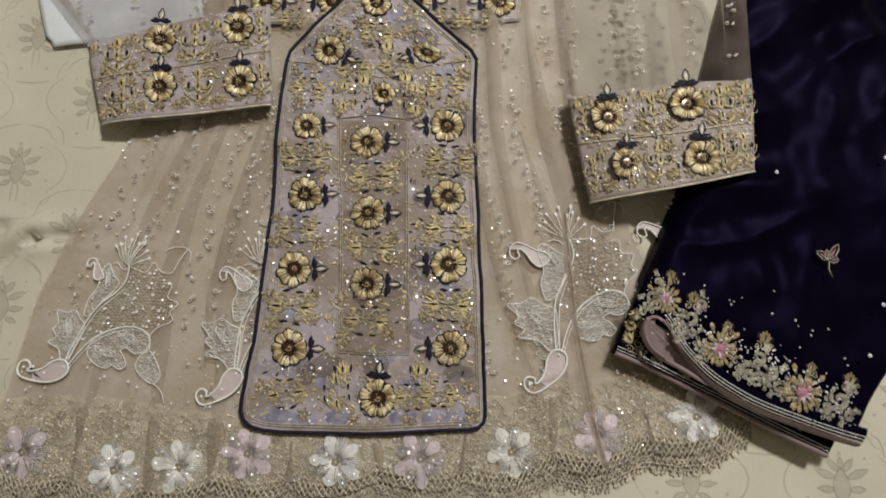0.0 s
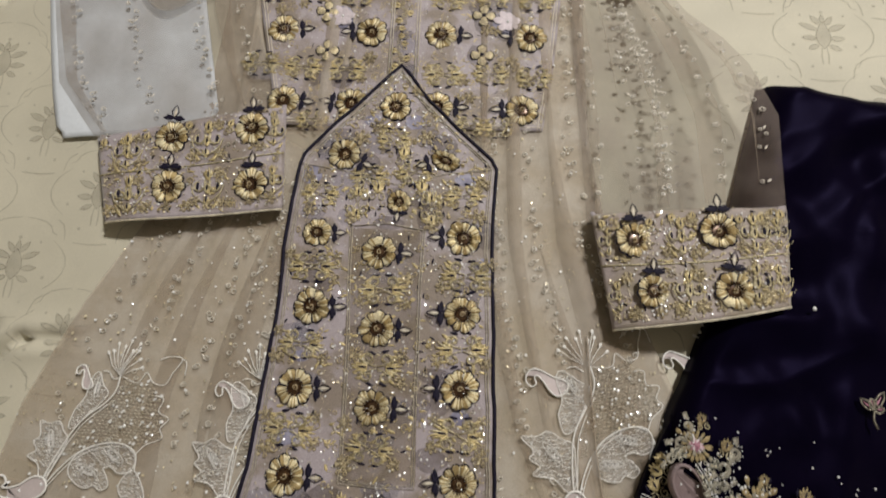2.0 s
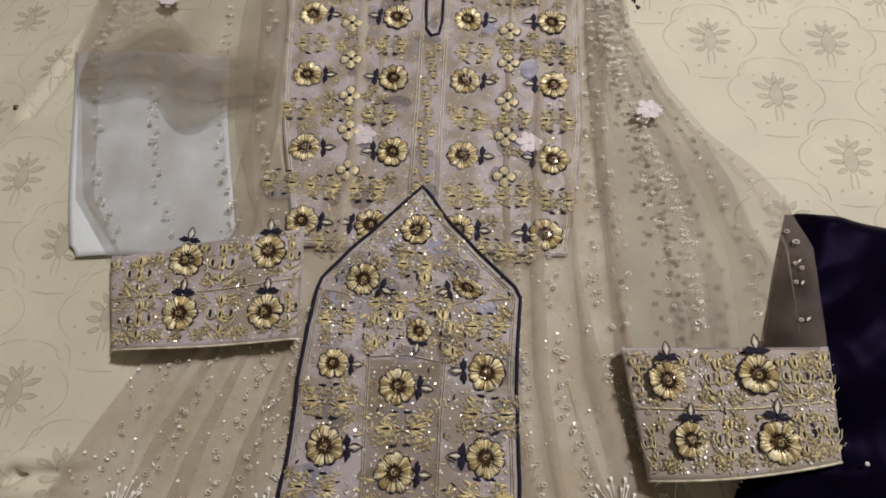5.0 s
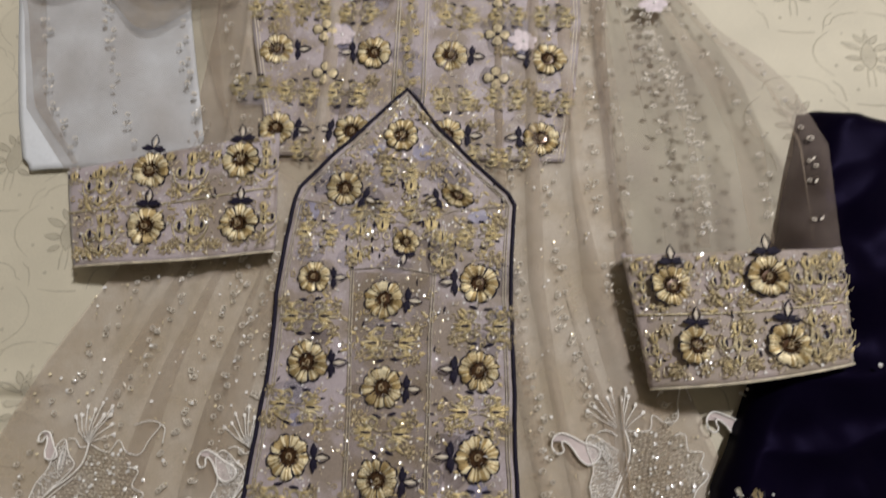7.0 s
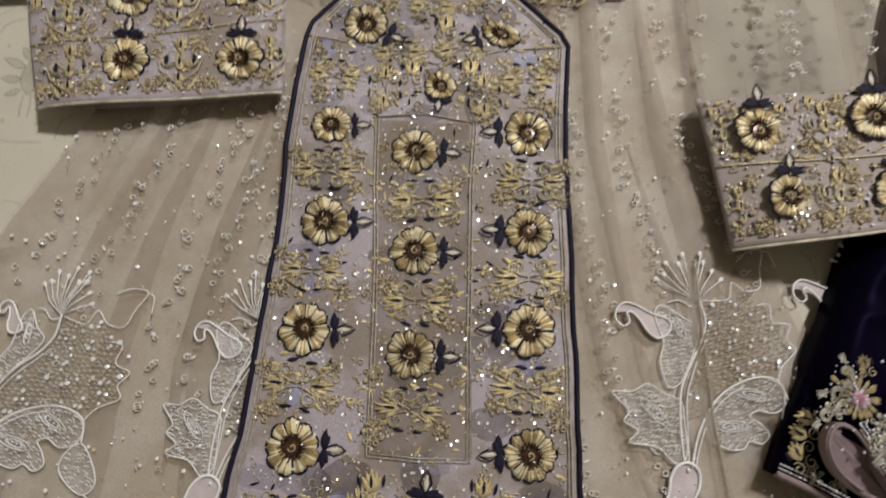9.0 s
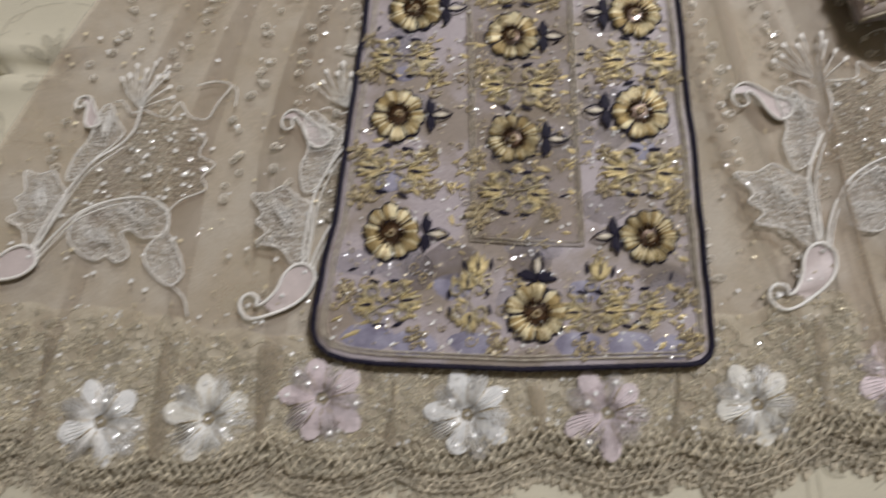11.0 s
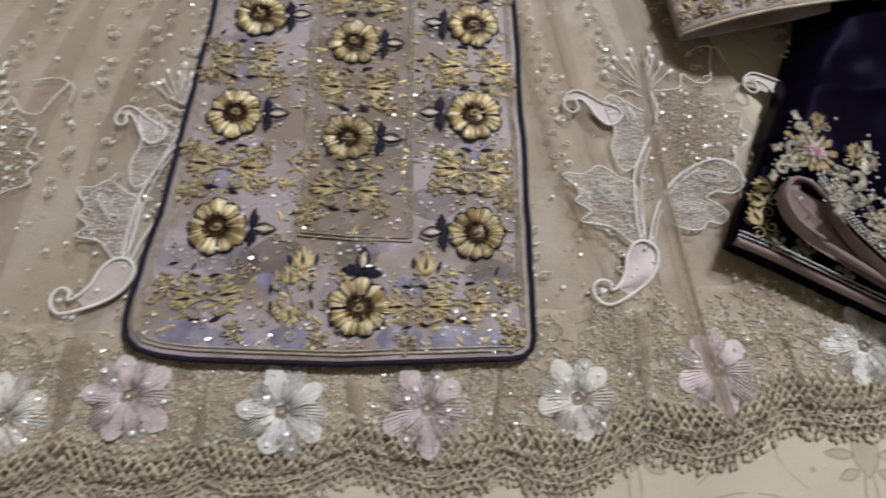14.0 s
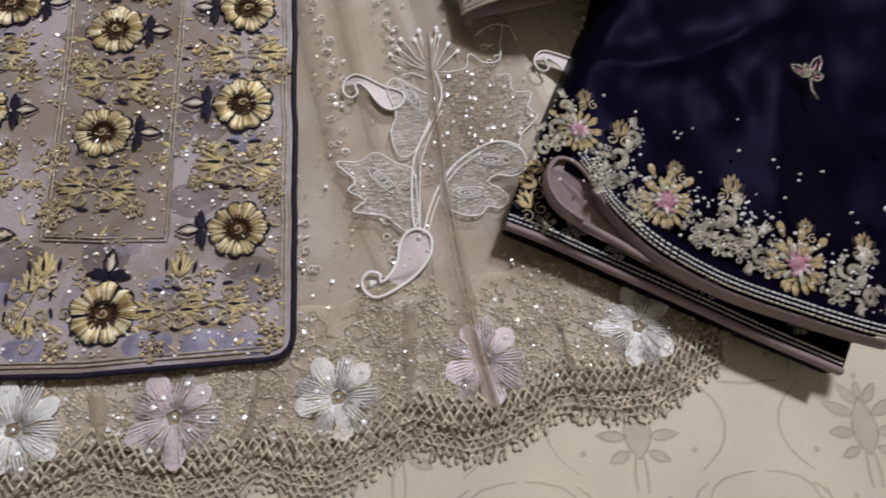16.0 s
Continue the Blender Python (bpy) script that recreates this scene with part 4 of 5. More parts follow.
# lilac silk patches let into the organza; pale and dark ones paint its shimmer
for parent, spots, zf in ((panel, ((-0.055, 0.013, 0.011, 0.006), (-0.036, 0.011, 0.010, 0.006), (-0.012, 0.012, 0.009, 0.005), (0.034, 0.013, 0.010, 0.006), (0.056, 0.014, 0.011, 0.006), (0.074, 0.014, 0.008, 0.005),
                                   (-0.02, 0.036, 0.008, 0.006), (0.037, 0.036, 0.007, 0.005), (-0.054, 0.267, 0.008, 0.007), (0.06, 0.268, 0.008, 0.005), (0.064, 0.102, 0.006, 0.005), (-0.047, 0.136, 0.006, 0.004),
                                   (0.02, 0.312, 0.008, 0.006), (-0.012, 0.312, 0.007, 0.005), (0.075, 0.205, 0.006, 0.005), (-0.05, 0.083, 0.007, 0.005)), panel_z),
                          (dress, ((-0.045, 0.402, 0.008, 0.010), (0.084, 0.400, 0.009, 0.010), (-0.075, 0.50, 0.010, 0.007), (0.086, 0.47, 0.009, 0.008), (-0.08, 0.44, 0.009, 0.007), (0.05, 0.515, 0.007, 0.010)), lambda x, y: 0.0030)):
    extra = random.Random(77)
    spots = [(*p, LILAC) for p in spots]
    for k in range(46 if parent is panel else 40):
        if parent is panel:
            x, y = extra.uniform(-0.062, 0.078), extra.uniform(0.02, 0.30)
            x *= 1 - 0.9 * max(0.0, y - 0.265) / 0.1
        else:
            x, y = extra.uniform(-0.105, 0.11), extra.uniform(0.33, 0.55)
        spots.append((x, y, extra.uniform(0.006, 0.013), extra.uniform(0.005, 0.011), PALE_SHIMMER if k % 2 else DARK_SHIMMER))
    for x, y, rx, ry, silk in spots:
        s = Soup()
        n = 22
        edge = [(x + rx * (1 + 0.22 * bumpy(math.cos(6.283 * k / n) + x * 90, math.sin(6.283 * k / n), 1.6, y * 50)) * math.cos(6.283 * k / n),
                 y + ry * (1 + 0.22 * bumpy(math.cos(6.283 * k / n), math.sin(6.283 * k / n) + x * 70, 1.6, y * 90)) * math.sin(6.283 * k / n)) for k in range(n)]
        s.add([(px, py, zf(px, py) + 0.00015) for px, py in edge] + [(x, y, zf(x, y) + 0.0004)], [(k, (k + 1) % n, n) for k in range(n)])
        s.part("silk_patch", [silk], parent, "lilac silk patch under the embroidery" if silk is LILAC else "organza shimmer painted as a coloured patch")


# sequins, bugle beads and loose stitches, too many to count
def sparkle(parent, count, spot, name="sequin_work", size=0.00095, mats=None):
    s = Soup()
    for k in range(count):
        p = spot()
        if p is None:
            continue
        x, y, z = p
        q = rnd.random()
        if q < 0.6:
            s.dome(x, y, z + 0.0003, size * rnd.uniform(0.5, 1.2), size * rnd.choice((0.05, 0.08, 0.15)), 6, 0 if rnd.random() < 0.7 else 1, (rnd.gauss(-0.17, 0.2), rnd.gauss(-0.2, 0.2)))
        elif q < 0.97:
            a, ln = rnd.uniform(0, 6.283), rnd.uniform(0.001, 0.0024)
            s.tube([(x, y, z + 0.0002), (x + ln * math.cos(a), y + ln * math.sin(a), z + 0.0004)], 0.0003, 4, 1)
        else:
            s.tube([(x + 0.0011 * math.cos(w), y + 0.0011 * math.sin(w), z + 0.0003) for w in [6.283 * i / 6 for i in range(6)]], 0.0003, 3, 2, closed=True)
    return s.part(name, mats or [SEQUIN, GOLD_SEQUIN, CREAM_THREAD], parent, "scattered tiny sequins and beads", kind="stuff")


def panel_spot():
    y = rnd.uniform(0.008, 0.352)
    k = next(i for i in range(len(PANEL) - 1) if PANEL[i + 1][1] >= y)
    v = (k + (y - PANEL[k][1]) / (PANEL[k + 1][1] - PANEL[k][1])) / (len(PANEL) - 1)
    x, y, z = panel_at(rnd.uniform(0.04, 0.96), v)
    return x, y, z + 0.0004


def yoke_spot():
    x, y, z = yoke_at(rnd.uniform(0.02, 0.98), rnd.uniform(0.1, 0.98))
    return x, y, z + 0.0005


sparkle(panel, 2300, panel_spot, size=0.0007)
sparkle(dress, 1900, yoke_spot, size=0.0007)
for side in "ab":
    sparkle(dress, 700, lambda side=side: (lambda p: (p[0], p[1], p[2] + 0.0006))(cuff_top(side, rnd.uniform(0.02, 0.98), rnd.uniform(0.03, 1.0))), size=0.0007)


def stitches(parent, count, spot):
    """Loose gold curls and leaves filling the ground between the motifs."""
    s = Soup()
    for k in range(count):
        x, y, z = spot()
        q = rnd.random()
        if q < 0.45:
            s.leaf(x, y, z, rnd.uniform(0.003, 0.006), rnd.uniform(0.0012, 0.0024), rnd.choice((0, 180)) + rnd.gauss(0, 35), 0, 0.0006, 3)
        elif q < 0.85:
            s.tube(spiral(x, y, z + 0.0003, rnd.uniform(0.0016, 0.0034), rnd.uniform(0.6, 1.3), rnd.uniform(0, 6.28), 1, rnd.choice((1, -1)), 9), 0.00032, 4, rnd.choice((0, 1)))
        else:
            s.leaf(x, y, z, rnd.uniform(0.0035, 0.005), 0.0014, rnd.choice((0, 90)) + rnd.gauss(0, 20), 2, 0.0005, 3)
    s.part("gold_stitching", [GOLD, DULL_GOLD, NAVY_THREAD], parent, "fine gold filling stitches", kind="stuff")


def band_spot(bands, w, f):
    while True:
        p = f()
        if min(abs(p[1] - b) for b in bands) < w or rnd.random() < 0.25:
            return p


stitches(panel, 760, lambda: band_spot((0.03, 0.087, 0.14, 0.19, 0.25, 0.27, 0.30), 0.014, panel_spot))
stitches(dress, 1350, lambda: band_spot((0.312, 0.356, 0.422, 0.487, 0.545), 0.018, yoke_spot))
for side in "ab":
    stitches(dress, 150, lambda side=side: (lambda p: (p[0], p[1], p[2] + 0.0007))(cuff_top(side, rnd.uniform(0.02, 0.98), rnd.uniform(0.05, 0.98))))


# ---- beading on the net ----
def net_z(x, y):
    v = 1.0
    for k in range(len(BODY) - 1):
        if BODY[k][1] >= y >= BODY[k + 1][1]:
            v = (k + (BODY[k][1] - y) / (BODY[k][1] - BODY[k + 1][1])) / (len(BODY) - 1)
            break
    xl, _, xr = at_rows(BODY, v)
    return skirt_z(min(1, max(0, (x - xl) / (xr - xl))), v) + 0.0012


def trail(f, count, name="bead_trail"):
    """A vine of small scalloped thread loops, leaves and flat beads that follows f(t)."""
    s = Soup()
    count = int(count * 1.3)
    for k in range(count):
        if rnd.random() < 0.15:
            continue
        x, y, z = f(min(1.0, max(0.0, (k + rnd.uniform(-0.3, 0.3)) / count)))
        side = 1 if k % 2 else -1
        for q in range(rnd.choice((1, 1, 2))):
            px, py, r = x + side * rnd.uniform(0.0008, 0.0036), y + rnd.uniform(-0.0015, 0.0015), rnd.uniform(0.0012, 0.0019)
            s.tube([(px + r * math.cos(w), py + 0.8 * r * math.sin(w), z + 0.0003) for w in [6.283 * i / 7 for i in range(7)]], 0.00042, 3, 0, closed=True)
        if rnd.random() < 0.2:
            s.leaf(x, y, z + 0.0002, rnd.uniform(0.002, 0.004), 0.0014, 90 + side * rnd.uniform(30, 80), 0, 0.0005, 3)
        if rnd.random() < 0.4:
            s.dome(x + rnd.uniform(-0.003, 0.003), y, z + 0.0005, rnd.uniform(0.0004, 0.0008), 0.0002, 6, 1, (rnd.gauss(-0.17, 0.2), rnd.gauss(-0.2, 0.2)))
    s.part(name, [VINE, SEQUIN], dress, "pale vine of thread rings and beads", kind="stuff")


for u, v0, v1 in ((0.06, 0.5, 0.8), (0.15, 0.45, 0.82), (0.245, 0.42, 0.8), (0.30, 0.4, 0.84), (0.345, 0.42, 0.88), (0.69, 0.1, 0.86), (0.76, 0.15, 0.9), (0.84, 0.2, 0.8), (0.95, 0.2, 0.7)):
    trail(lambda t, u=u, v0=v0, v1=v1: (lambda p: (p[0] + 0.003 * math.sin(30 * t), p[1], p[2] + 0.0012))(skirt_at(u, v0 + (v1 - v0) * t)), int(75 * (v1 - v0)))
for side, us in (("a", (0.12, 0.4, 0.72, 0.93)), ("b", (0.08, 0.3, 0.42, 0.68, 0.9))):
    flat = [(*a, *b) for a, b in SLEEVES[side]]
    for u in us:
        def on_sleeve(t, u=u, side=side, flat=flat):
            ax, ay, bx, by = at_rows(flat, 0.03 + 0.94 * t)
            x, y = ax + (bx - ax) * u, ay + (by - ay) * u
            lift = math.sin(math.pi * u) ** 0.5
            return x, y, 0.0043 + 0.0026 * lift * (0.5 + 0.5 * t) + (0.023 * min(1, max(0, (x - 0.17) / 0.07)) * min(1, max(0, (0.42 - y) / 0.06)) if side == "b" else 0)
        trail(on_sleeve, 26)
        if u == 0.42:
            trail(lambda t: (lambda p: (p[0] + 0.004, p[1], p[2]))(on_sleeve(t)), 46)
            trail(lambda t: (lambda p: (p[0] - 0.002, p[1], p[2]))(on_sleeve(t)), 46)


def skirt_spot():
    v = 1 - rnd.random() ** 1.6 * 0.95
    x, y, z = skirt_at(rnd.random(), v)
    return x, y, z + 0.0014


sparkle(dress, 1500, skirt_spot, size=0.0009)


# ---- white paisley sprays ----
K = 0.000135


def local(points):
    return [Vector(((x - 390) * K, (690 - y) * K)) for x, y in points]


def smooth(points, n=5, closed=False):
    """Catmull-Rom through the points."""
    out, m = [], len(points)
    for i in range(m if closed else m - 1):
        p = [points[(i + d) % m] if closed else points[min(max(i + d, 0), m - 1)] for d in (-1, 0, 1, 2)]
        for k in range(n):
            t = k / n
            out.append(0.5 * (2 * p[1] + (p[2] - p[0]) * t + (2 * p[0] - 5 * p[1] + 4 * p[2] - p[3]) * t * t + (3 * p[1] - p[0] - 3 * p[2] + p[3]) * t ** 3))
    return out if closed else out + [points[-1]]


BULB = [(360, 640), (400, 628), (436, 655), (432, 710), (395, 765), (330, 812), (262, 842), (222, 822), (212, 785), (236, 760), (268, 770), (270, 795), (296, 778), (325, 730), (335, 680)]
TOP_BULB = [(318, 200), (300, 235), (262, 250), (225, 225), (195, 180), (165, 152), (150, 160), (158, 190), (135, 205), (110, 180), (115, 140), (150, 118), (200, 135), (250, 160), (300, 175)]
# the plant of a spray, drawn from its neck; each spray leans and spreads it in its own way
NECK, UNIT = (165, 600), 0.00019
STALK_SIDE = Vector((-0.89, 0.46))
LEAVES = {
    "lobed": [(150, 590), (140, 545), (100, 520), (130, 500), (118, 470), (140, 450), (135, 400), (170, 408), (205, 398), (222, 430), (240, 455), (215, 510), (180, 575)],
    "narrow": [(238, 415), (256, 355), (290, 310), (312, 240), (340, 220), (360, 265), (372, 300), (310, 368), (265, 412)],
    "double": [(255, 560), (285, 600), (320, 612), (345, 600), (370, 616), (397, 600), (390, 570), (376, 545), (402, 537), (435, 556), (476, 545), (490, 500), (455, 465), (400, 460), (330, 476), (272, 515)],
    "drop": [(488, 545), (450, 570), (438, 610), (468, 650), (500, 665), (526, 638), (516, 590)]}
EYES = [(180, 465, 38, 11, 95), (338, 275, 36, 9, 80), (322, 552, 40, 14, -18), (412, 497, 44, 14, -30)]
VEINED = [[(165, 590), (200, 520), (255, 430), (310, 372), (370, 322), (402, 280), (415, 225)], [(172, 598), (212, 525), (262, 440), (318, 380), (376, 330)],
          [(175, 608), (215, 560), (270, 510), (330, 474), (400, 458), (455, 463), (490, 490), (488, 545)], [(180, 616), (222, 568), (275, 520), (335, 486), (400, 470)],
          [(500, 665), (528, 690), (540, 735)], [(415, 235), (390, 240), (376, 216), (352, 216)], [(420, 230), (480, 250), (515, 212), (540, 246), (580, 250), (608, 205), (640, 158), (600, 150), (560, 165)],
          [(545, 290), (578, 300), (562, 345), (600, 366), (570, 400), (578, 432), (522, 458), (490, 490)], [(640, 158), (655, 170), (650, 215)]]
GROUND = [(420, 232), (480, 252), (540, 250), (578, 300), (562, 345), (596, 366), (570, 400), (575, 430), (520, 458), (455, 460), (400, 456), (330, 470), (262, 510), (240, 500), (268, 440), (320, 380), (376, 330), (404, 285)]
FAN_TIPS = [(360, 140), (384, 132), (406, 100), (430, 112), (455, 84), (490, 94), (484, 124), (490, 160), (500, 192), (458, 128)]


def inside(px, py, shape):
    hit = False
    for (ax, ay), (bx, by) in zip(shape, shape[1:] + shape[:1]):
        if (ay > py) != (by > py) and px < (bx - ax) * (py - ay) / (by - ay) + ax:
            hit = not hit
    return hit


def spray(x, y, ang, lean, curl, size=1.0, top_turn=0, top_size=1.0, broad=1.0):
    """A white spray: satin paisley at (x, y) turned by ang; its plant leans by lean; curl: where the upper paisley curls, from the neck."""
    turn = Matrix.Rotation(radians(ang), 2) * size
    lean = Matrix.Rotation(radians(lean), 2) * size
    neck = Vector((x, y)) + turn @ Vector(((395 - 390) * K, (690 - 640) * K))

    def on_net(p, dz=0.0):
        return p.x, p.y, net_z(p.x, p.y) + 0.0008 + dz

    def place(pts, dz=0.0):
        return [on_net(Vector((x, y)) + turn @ p, dz) for p in pts]

    def grow(pts, dz=0.0):
        out = []
        for px, py in pts:
            rise = (NECK[1] - py) * UNIT
            p = Vector(((px - NECK[0]) * UNIT - 0.118 * rise, rise))
            off = p.dot(STALK_SIDE)
            if off > 0:
                p += STALK_SIDE * (off * (broad - 1))
            out.append(on_net(neck + lean @ p, dz))
        return out

    def top(pts, dz=0.0):
        m = Matrix.Rotation(radians(ang + top_turn), 2) * size * top_size
        c = neck + Vector(curl)
        return [on_net(c + m @ Vector(((px - 135) * K, (168 - py) * K)), dz) for px, py in pts]
    shapes = (place(smooth(local(BULB), 3, True)), top(smooth([Vector(p) for p in TOP_BULB], 3, True)))
    r2 = random.Random(int(x * 1000))
    for pts, r in zip(shapes, (0.0008, 0.0006)):
        n = len(pts)
        pairs = [(k, n - 1 - k) for k in range(n // 2)]
        s = Soup()
        s.add(pts, [(a, a + 1, b - 1, b) for a, b in pairs[:int(0.7 * len(pairs))]], 0)
        ob = s.part("paisley", [MAUVE_SATIN], dress, "mauve satin paisley with a curled tail")
        s = Soup()
        s.tube([(p[0], p[1], p[2] + 0.0006) for p in pts], r, 5, 0, closed=True)
        s.part("cord_edge", [WHITE_THREAD], ob, "white corded edge")
    for shape in LEAVES.values():
        s = Soup()
        pts = grow(smooth([Vector(p) for p in shape], 3, True), 0.0002)
        s.add(pts, [tuple(range(len(pts)))], 1)
        s.tube(grow(smooth([Vector(p) for p in shape], 4, True), 0.0004), 0.00040, 4, 0, closed=True)
        xs, ys = [p[0] for p in shape], [p[1] for p in shape]
        for py in range(min(ys), max(ys), 9):
            for px in range(min(xs), max(xs), 11):
                qx, qy = px + r2.gauss(0, 2.5), py + r2.gauss(0, 2)
                if inside(qx, qy, shape) and r2.random() < 0.75:
                    s.tube(grow([(qx - 6, qy + 1), (qx, qy - 3), (qx + 6, qy + 2)], 0.0003), 0.00022, 3, 0)
        for px, py, ln, w, deg in EYES:
            if inside(px, py, shape):
                ca, sa = math.cos(radians(deg)), math.sin(radians(deg))
                for f in (1.0, 0.6):
                    s.tube(grow([(px + f * (ln * math.cos(q) * ca - w * math.sin(q) * sa), py - f * (ln * math.cos(q) * sa + w * math.sin(q) * ca)) for q in [0.5236 * i for i in range(12)]], 0.0006), 0.00034, 3, 0, closed=True)
        s.part("leaf", [WHITE_THREAD, WHITE_GAUZE], ob, "lobed leaf of sheer gauze with a white cord edge")
    for k, st in enumerate(VEINED):
        s = Soup()
        s.tube(grow(smooth([Vector(p) for p in st], 5), 0.0006), 0.00060 if k in (0, 2) else 0.00036, 4, 0)
        s.part("stem", [WHITE_THREAD], ob, "white corded stem")
    s = Soup()
    for px, py in FAN_TIPS:
        px, py = 412 + 0.8 * (px - 412), 228 + 0.8 * (py - 228)
        s.tube(grow([(412, 228), ((412 + px) / 2 - 6, (228 + py) / 2), (px, py)], 0.0005), 0.0003, 4, 0)
        q, c = grow([(px, py), (412, 228)])
        s.leaf(q[0], q[1], q[2] + 0.0003, 0.0032, 0.0022, math.degrees(math.atan2(q[1] - c[1], q[0] - c[0])), 0, 0.0005, 3, True)
    s.part("fan_flower", [WHITE_THREAD], ob, "pale fan of budded stalks")
    s = Soup()
    # meshed ground with beads beside the stem
    for i in range(24):
        for j in range(28):
            px, py = 235 + 16 * i + (8 if j % 2 else 0), 225 + 11 * j
            if inside(px, py, GROUND):
                px, py = px + r2.gauss(0, 2), py + r2.gauss(0, 2)
                s.tube(grow([(px - 7, py), (px, py - 4), (px + 7, py)], 0.0002), 0.00024, 3, 2)
                if r2.random() < 0.5:
                    s.tube(grow([(px, py - 5), (px + 1, py + 6)], 0.0002), 0.0002, 3, 2)
                if r2.random() < 0.11:
                    q = grow([(px, py)])[0]
                    s.dome(q[0], q[1], q[2] + 0.0003, r2.uniform(0.0007, 0.0013), 0.0002, 7, 1, (r2.gauss(-0.17, 0.15), r2.gauss(-0.2, 0.15)))
    for px, py, ln, w, deg in EYES:
        for f in (-0.5, -0.2, 0.1, 0.4):
            q = grow([(px + f * ln * math.cos(radians(deg)), py - f * ln * math.sin(radians(deg)))])[0]
            s.dome(q[0], q[1], q[2] + 0.0004, 0.0006, 0.0005, 6, 1, (-0.15, -0.2))
    for px, py in ((400, 655), (345, 748), (240, 800)):
        q = place(local([(px, py)]))[0]
        s.dome(q[0], q[1], q[2] + 0.0002, 0.0011, 0.0010, 8, 1)
    s.part("filling", [WHITE_THREAD, SEQUIN, CREAM_THREAD], ob, "lace filling with silver beads", kind="stuff")


spray(0.140, 0.053, 3, 22, (-0.030, 0.070), broad=1.45)
spray(-0.214, 0.040, -41, 0, (0.010, 0.073), top_turn=5, top_size=0.62)
spray(-0.0875, 0.036, -8, 18, (-0.013, 0.068), 0.96, top_size=0.9, broad=1.25)
spray(0.232, 0.070, 6, 22, (-0.030, 0.070), 0.98, broad=1.45)

# ---- lace hem ----
LACE_TOP = [(-0.27, 0.012), (-0.244, 0.022), (-0.17, 0.022), (-0.1, 0.012), (-0.05, 0.014), (0.09, 0.026), (0.13, 0.038), (0.2, 0.046), (0.28, 0.05)]
HEM_FLOWERS = [(-0.231, -0.016, 2), (-0.165, -0.026, 0), (-0.120, -0.023, 1), (-0.073, -0.013, 2), (-0.012, -0.017, 0), (0.046, -0.014, 2), (0.108, -0.008, 1), (0.167, 0.005, 2), (0.234, 0.018, 0)]


def lace_edge(x):
    near = min(abs(x - a) for a, _, _ in HEM_FLOWERS)
    return table(HEM, x) - 0.003 + 0.007 * min(1.0, near / 0.03) ** 2 + 0.0006 * bumpy(x, 0, 160, 2)


def lace_z(x, y):
    return net_z(x, max(y, -0.02)) + 0.0004 + 0.0006 * bumpy(x, y, 70, 6)


s = Soup()
nodes, step = {}, 0.0023
for i in range(int(0.55 / step)):
    for j in range(int(0.12 / step)):
        x, y = -0.272 + step * i + rnd.gauss(0, 0.0005), -0.055 + step * j + (step / 2 if i % 2 else 0) + rnd.gauss(0, 0.0005)
        top = table(LACE_TOP, x) + 0.008 * bumpy(x, 0, 60, 1)
        if lace_edge(x) + 0.0095 < y < top and -0.266 + max(0, -y) * 0 < x < 0.276 and not any((x - a) ** 2 + (y - b) ** 2 < 0.011 ** 2 for a, b, _ in HEM_FLOWERS):
            if x > -0.25 - 0.25 * (0.02 - y) + 0.002 and rnd.random() > 0.08 + 0.5 * max(0.0, 1 - (top - y) / 0.014):
                nodes[i, j] = (x, y, lace_z(x, y))
for (i, j), p in nodes.items():
    for d in ((1, 0), (0, 1), (1, -1 if i % 2 == 0 else 1)):
        q = nodes.get((i + d[0], j + d[1]))
        if q and rnd.random() < 0.80:
            s.tube([p, q], rnd.choice((0.0003, 0.0004, 0.0005)), 3, 0)
    if rnd.random() < 0.22:
        s.dome(p[0], p[1], p[2] + 0.0003, rnd.uniform(0.0004, 0.0009), 0.0006, 5, 1 if rnd.random() < 0.5 else 2, (rnd.uniform(-0.5, 0.5), rnd.uniform(-0.5, 0.5)))
s.part("lace_web", [LACE, SEQUIN, GOLD_SEQUIN], dress, "gold lace web with beads above the hem", kind="stuff")
def netting(s, x0, x1, rows, cell, low, zf, r, gap, seed):
    """Knotted diamond netting between x0 and x1, rows high above the curve low(x); r: thread radius."""
    q = random.Random(seed)
    knots = {}
    for i in range(int((x1 - x0) / cell)):
        for j in range(rows + 1):
            x = x0 + cell * (i + (0.5 if j % 2 else 0)) + q.gauss(0, cell * 0.08)
            y = low(x) + cell * 0.74 * j + q.gauss(0, cell * 0.08)
            knots[i, j] = (x, y, zf(x, y) + q.uniform(0, 0.0006))
    for (i, j), p in knots.items():
        for di in ((0, 1) if j % 2 else (0, -1)):
            other = knots.get((i + di, j + 1))
            if other and q.random() > gap:
                m = [(u + v) / 2 for u, v in zip(p, other)]
                s.tube([p, (m[0] + q.gauss(0, 0.0002), m[1], m[2] + 0.0002), other], r * q.uniform(0.75, 1.25), 4, 0)
        if q.random() < 0.5:
            s.dome(p[0], p[1], p[2], r * 1.6, r * 1.5, 5, 0)
    return knots


s = Soup()
netting(s, -0.268, 0.276, 4, 0.0040, lace_edge, lambda x, y: lace_z(x, y) + 0.0007, 0.00046, 0.03, 11)
s.part("lace_border", [LACE], dress, "openwork netted border of the hem lace", kind="stuff")


def under_edge(x):
    near = min(abs(x - a) for a, _, _ in HEM_FLOWERS)
    return table(HEM, x) - 0.0075 - 0.0085 * (1 - min(1.0, near / 0.029) ** 2) - 0.0015 * bumpy(x, 0, 90, 4)


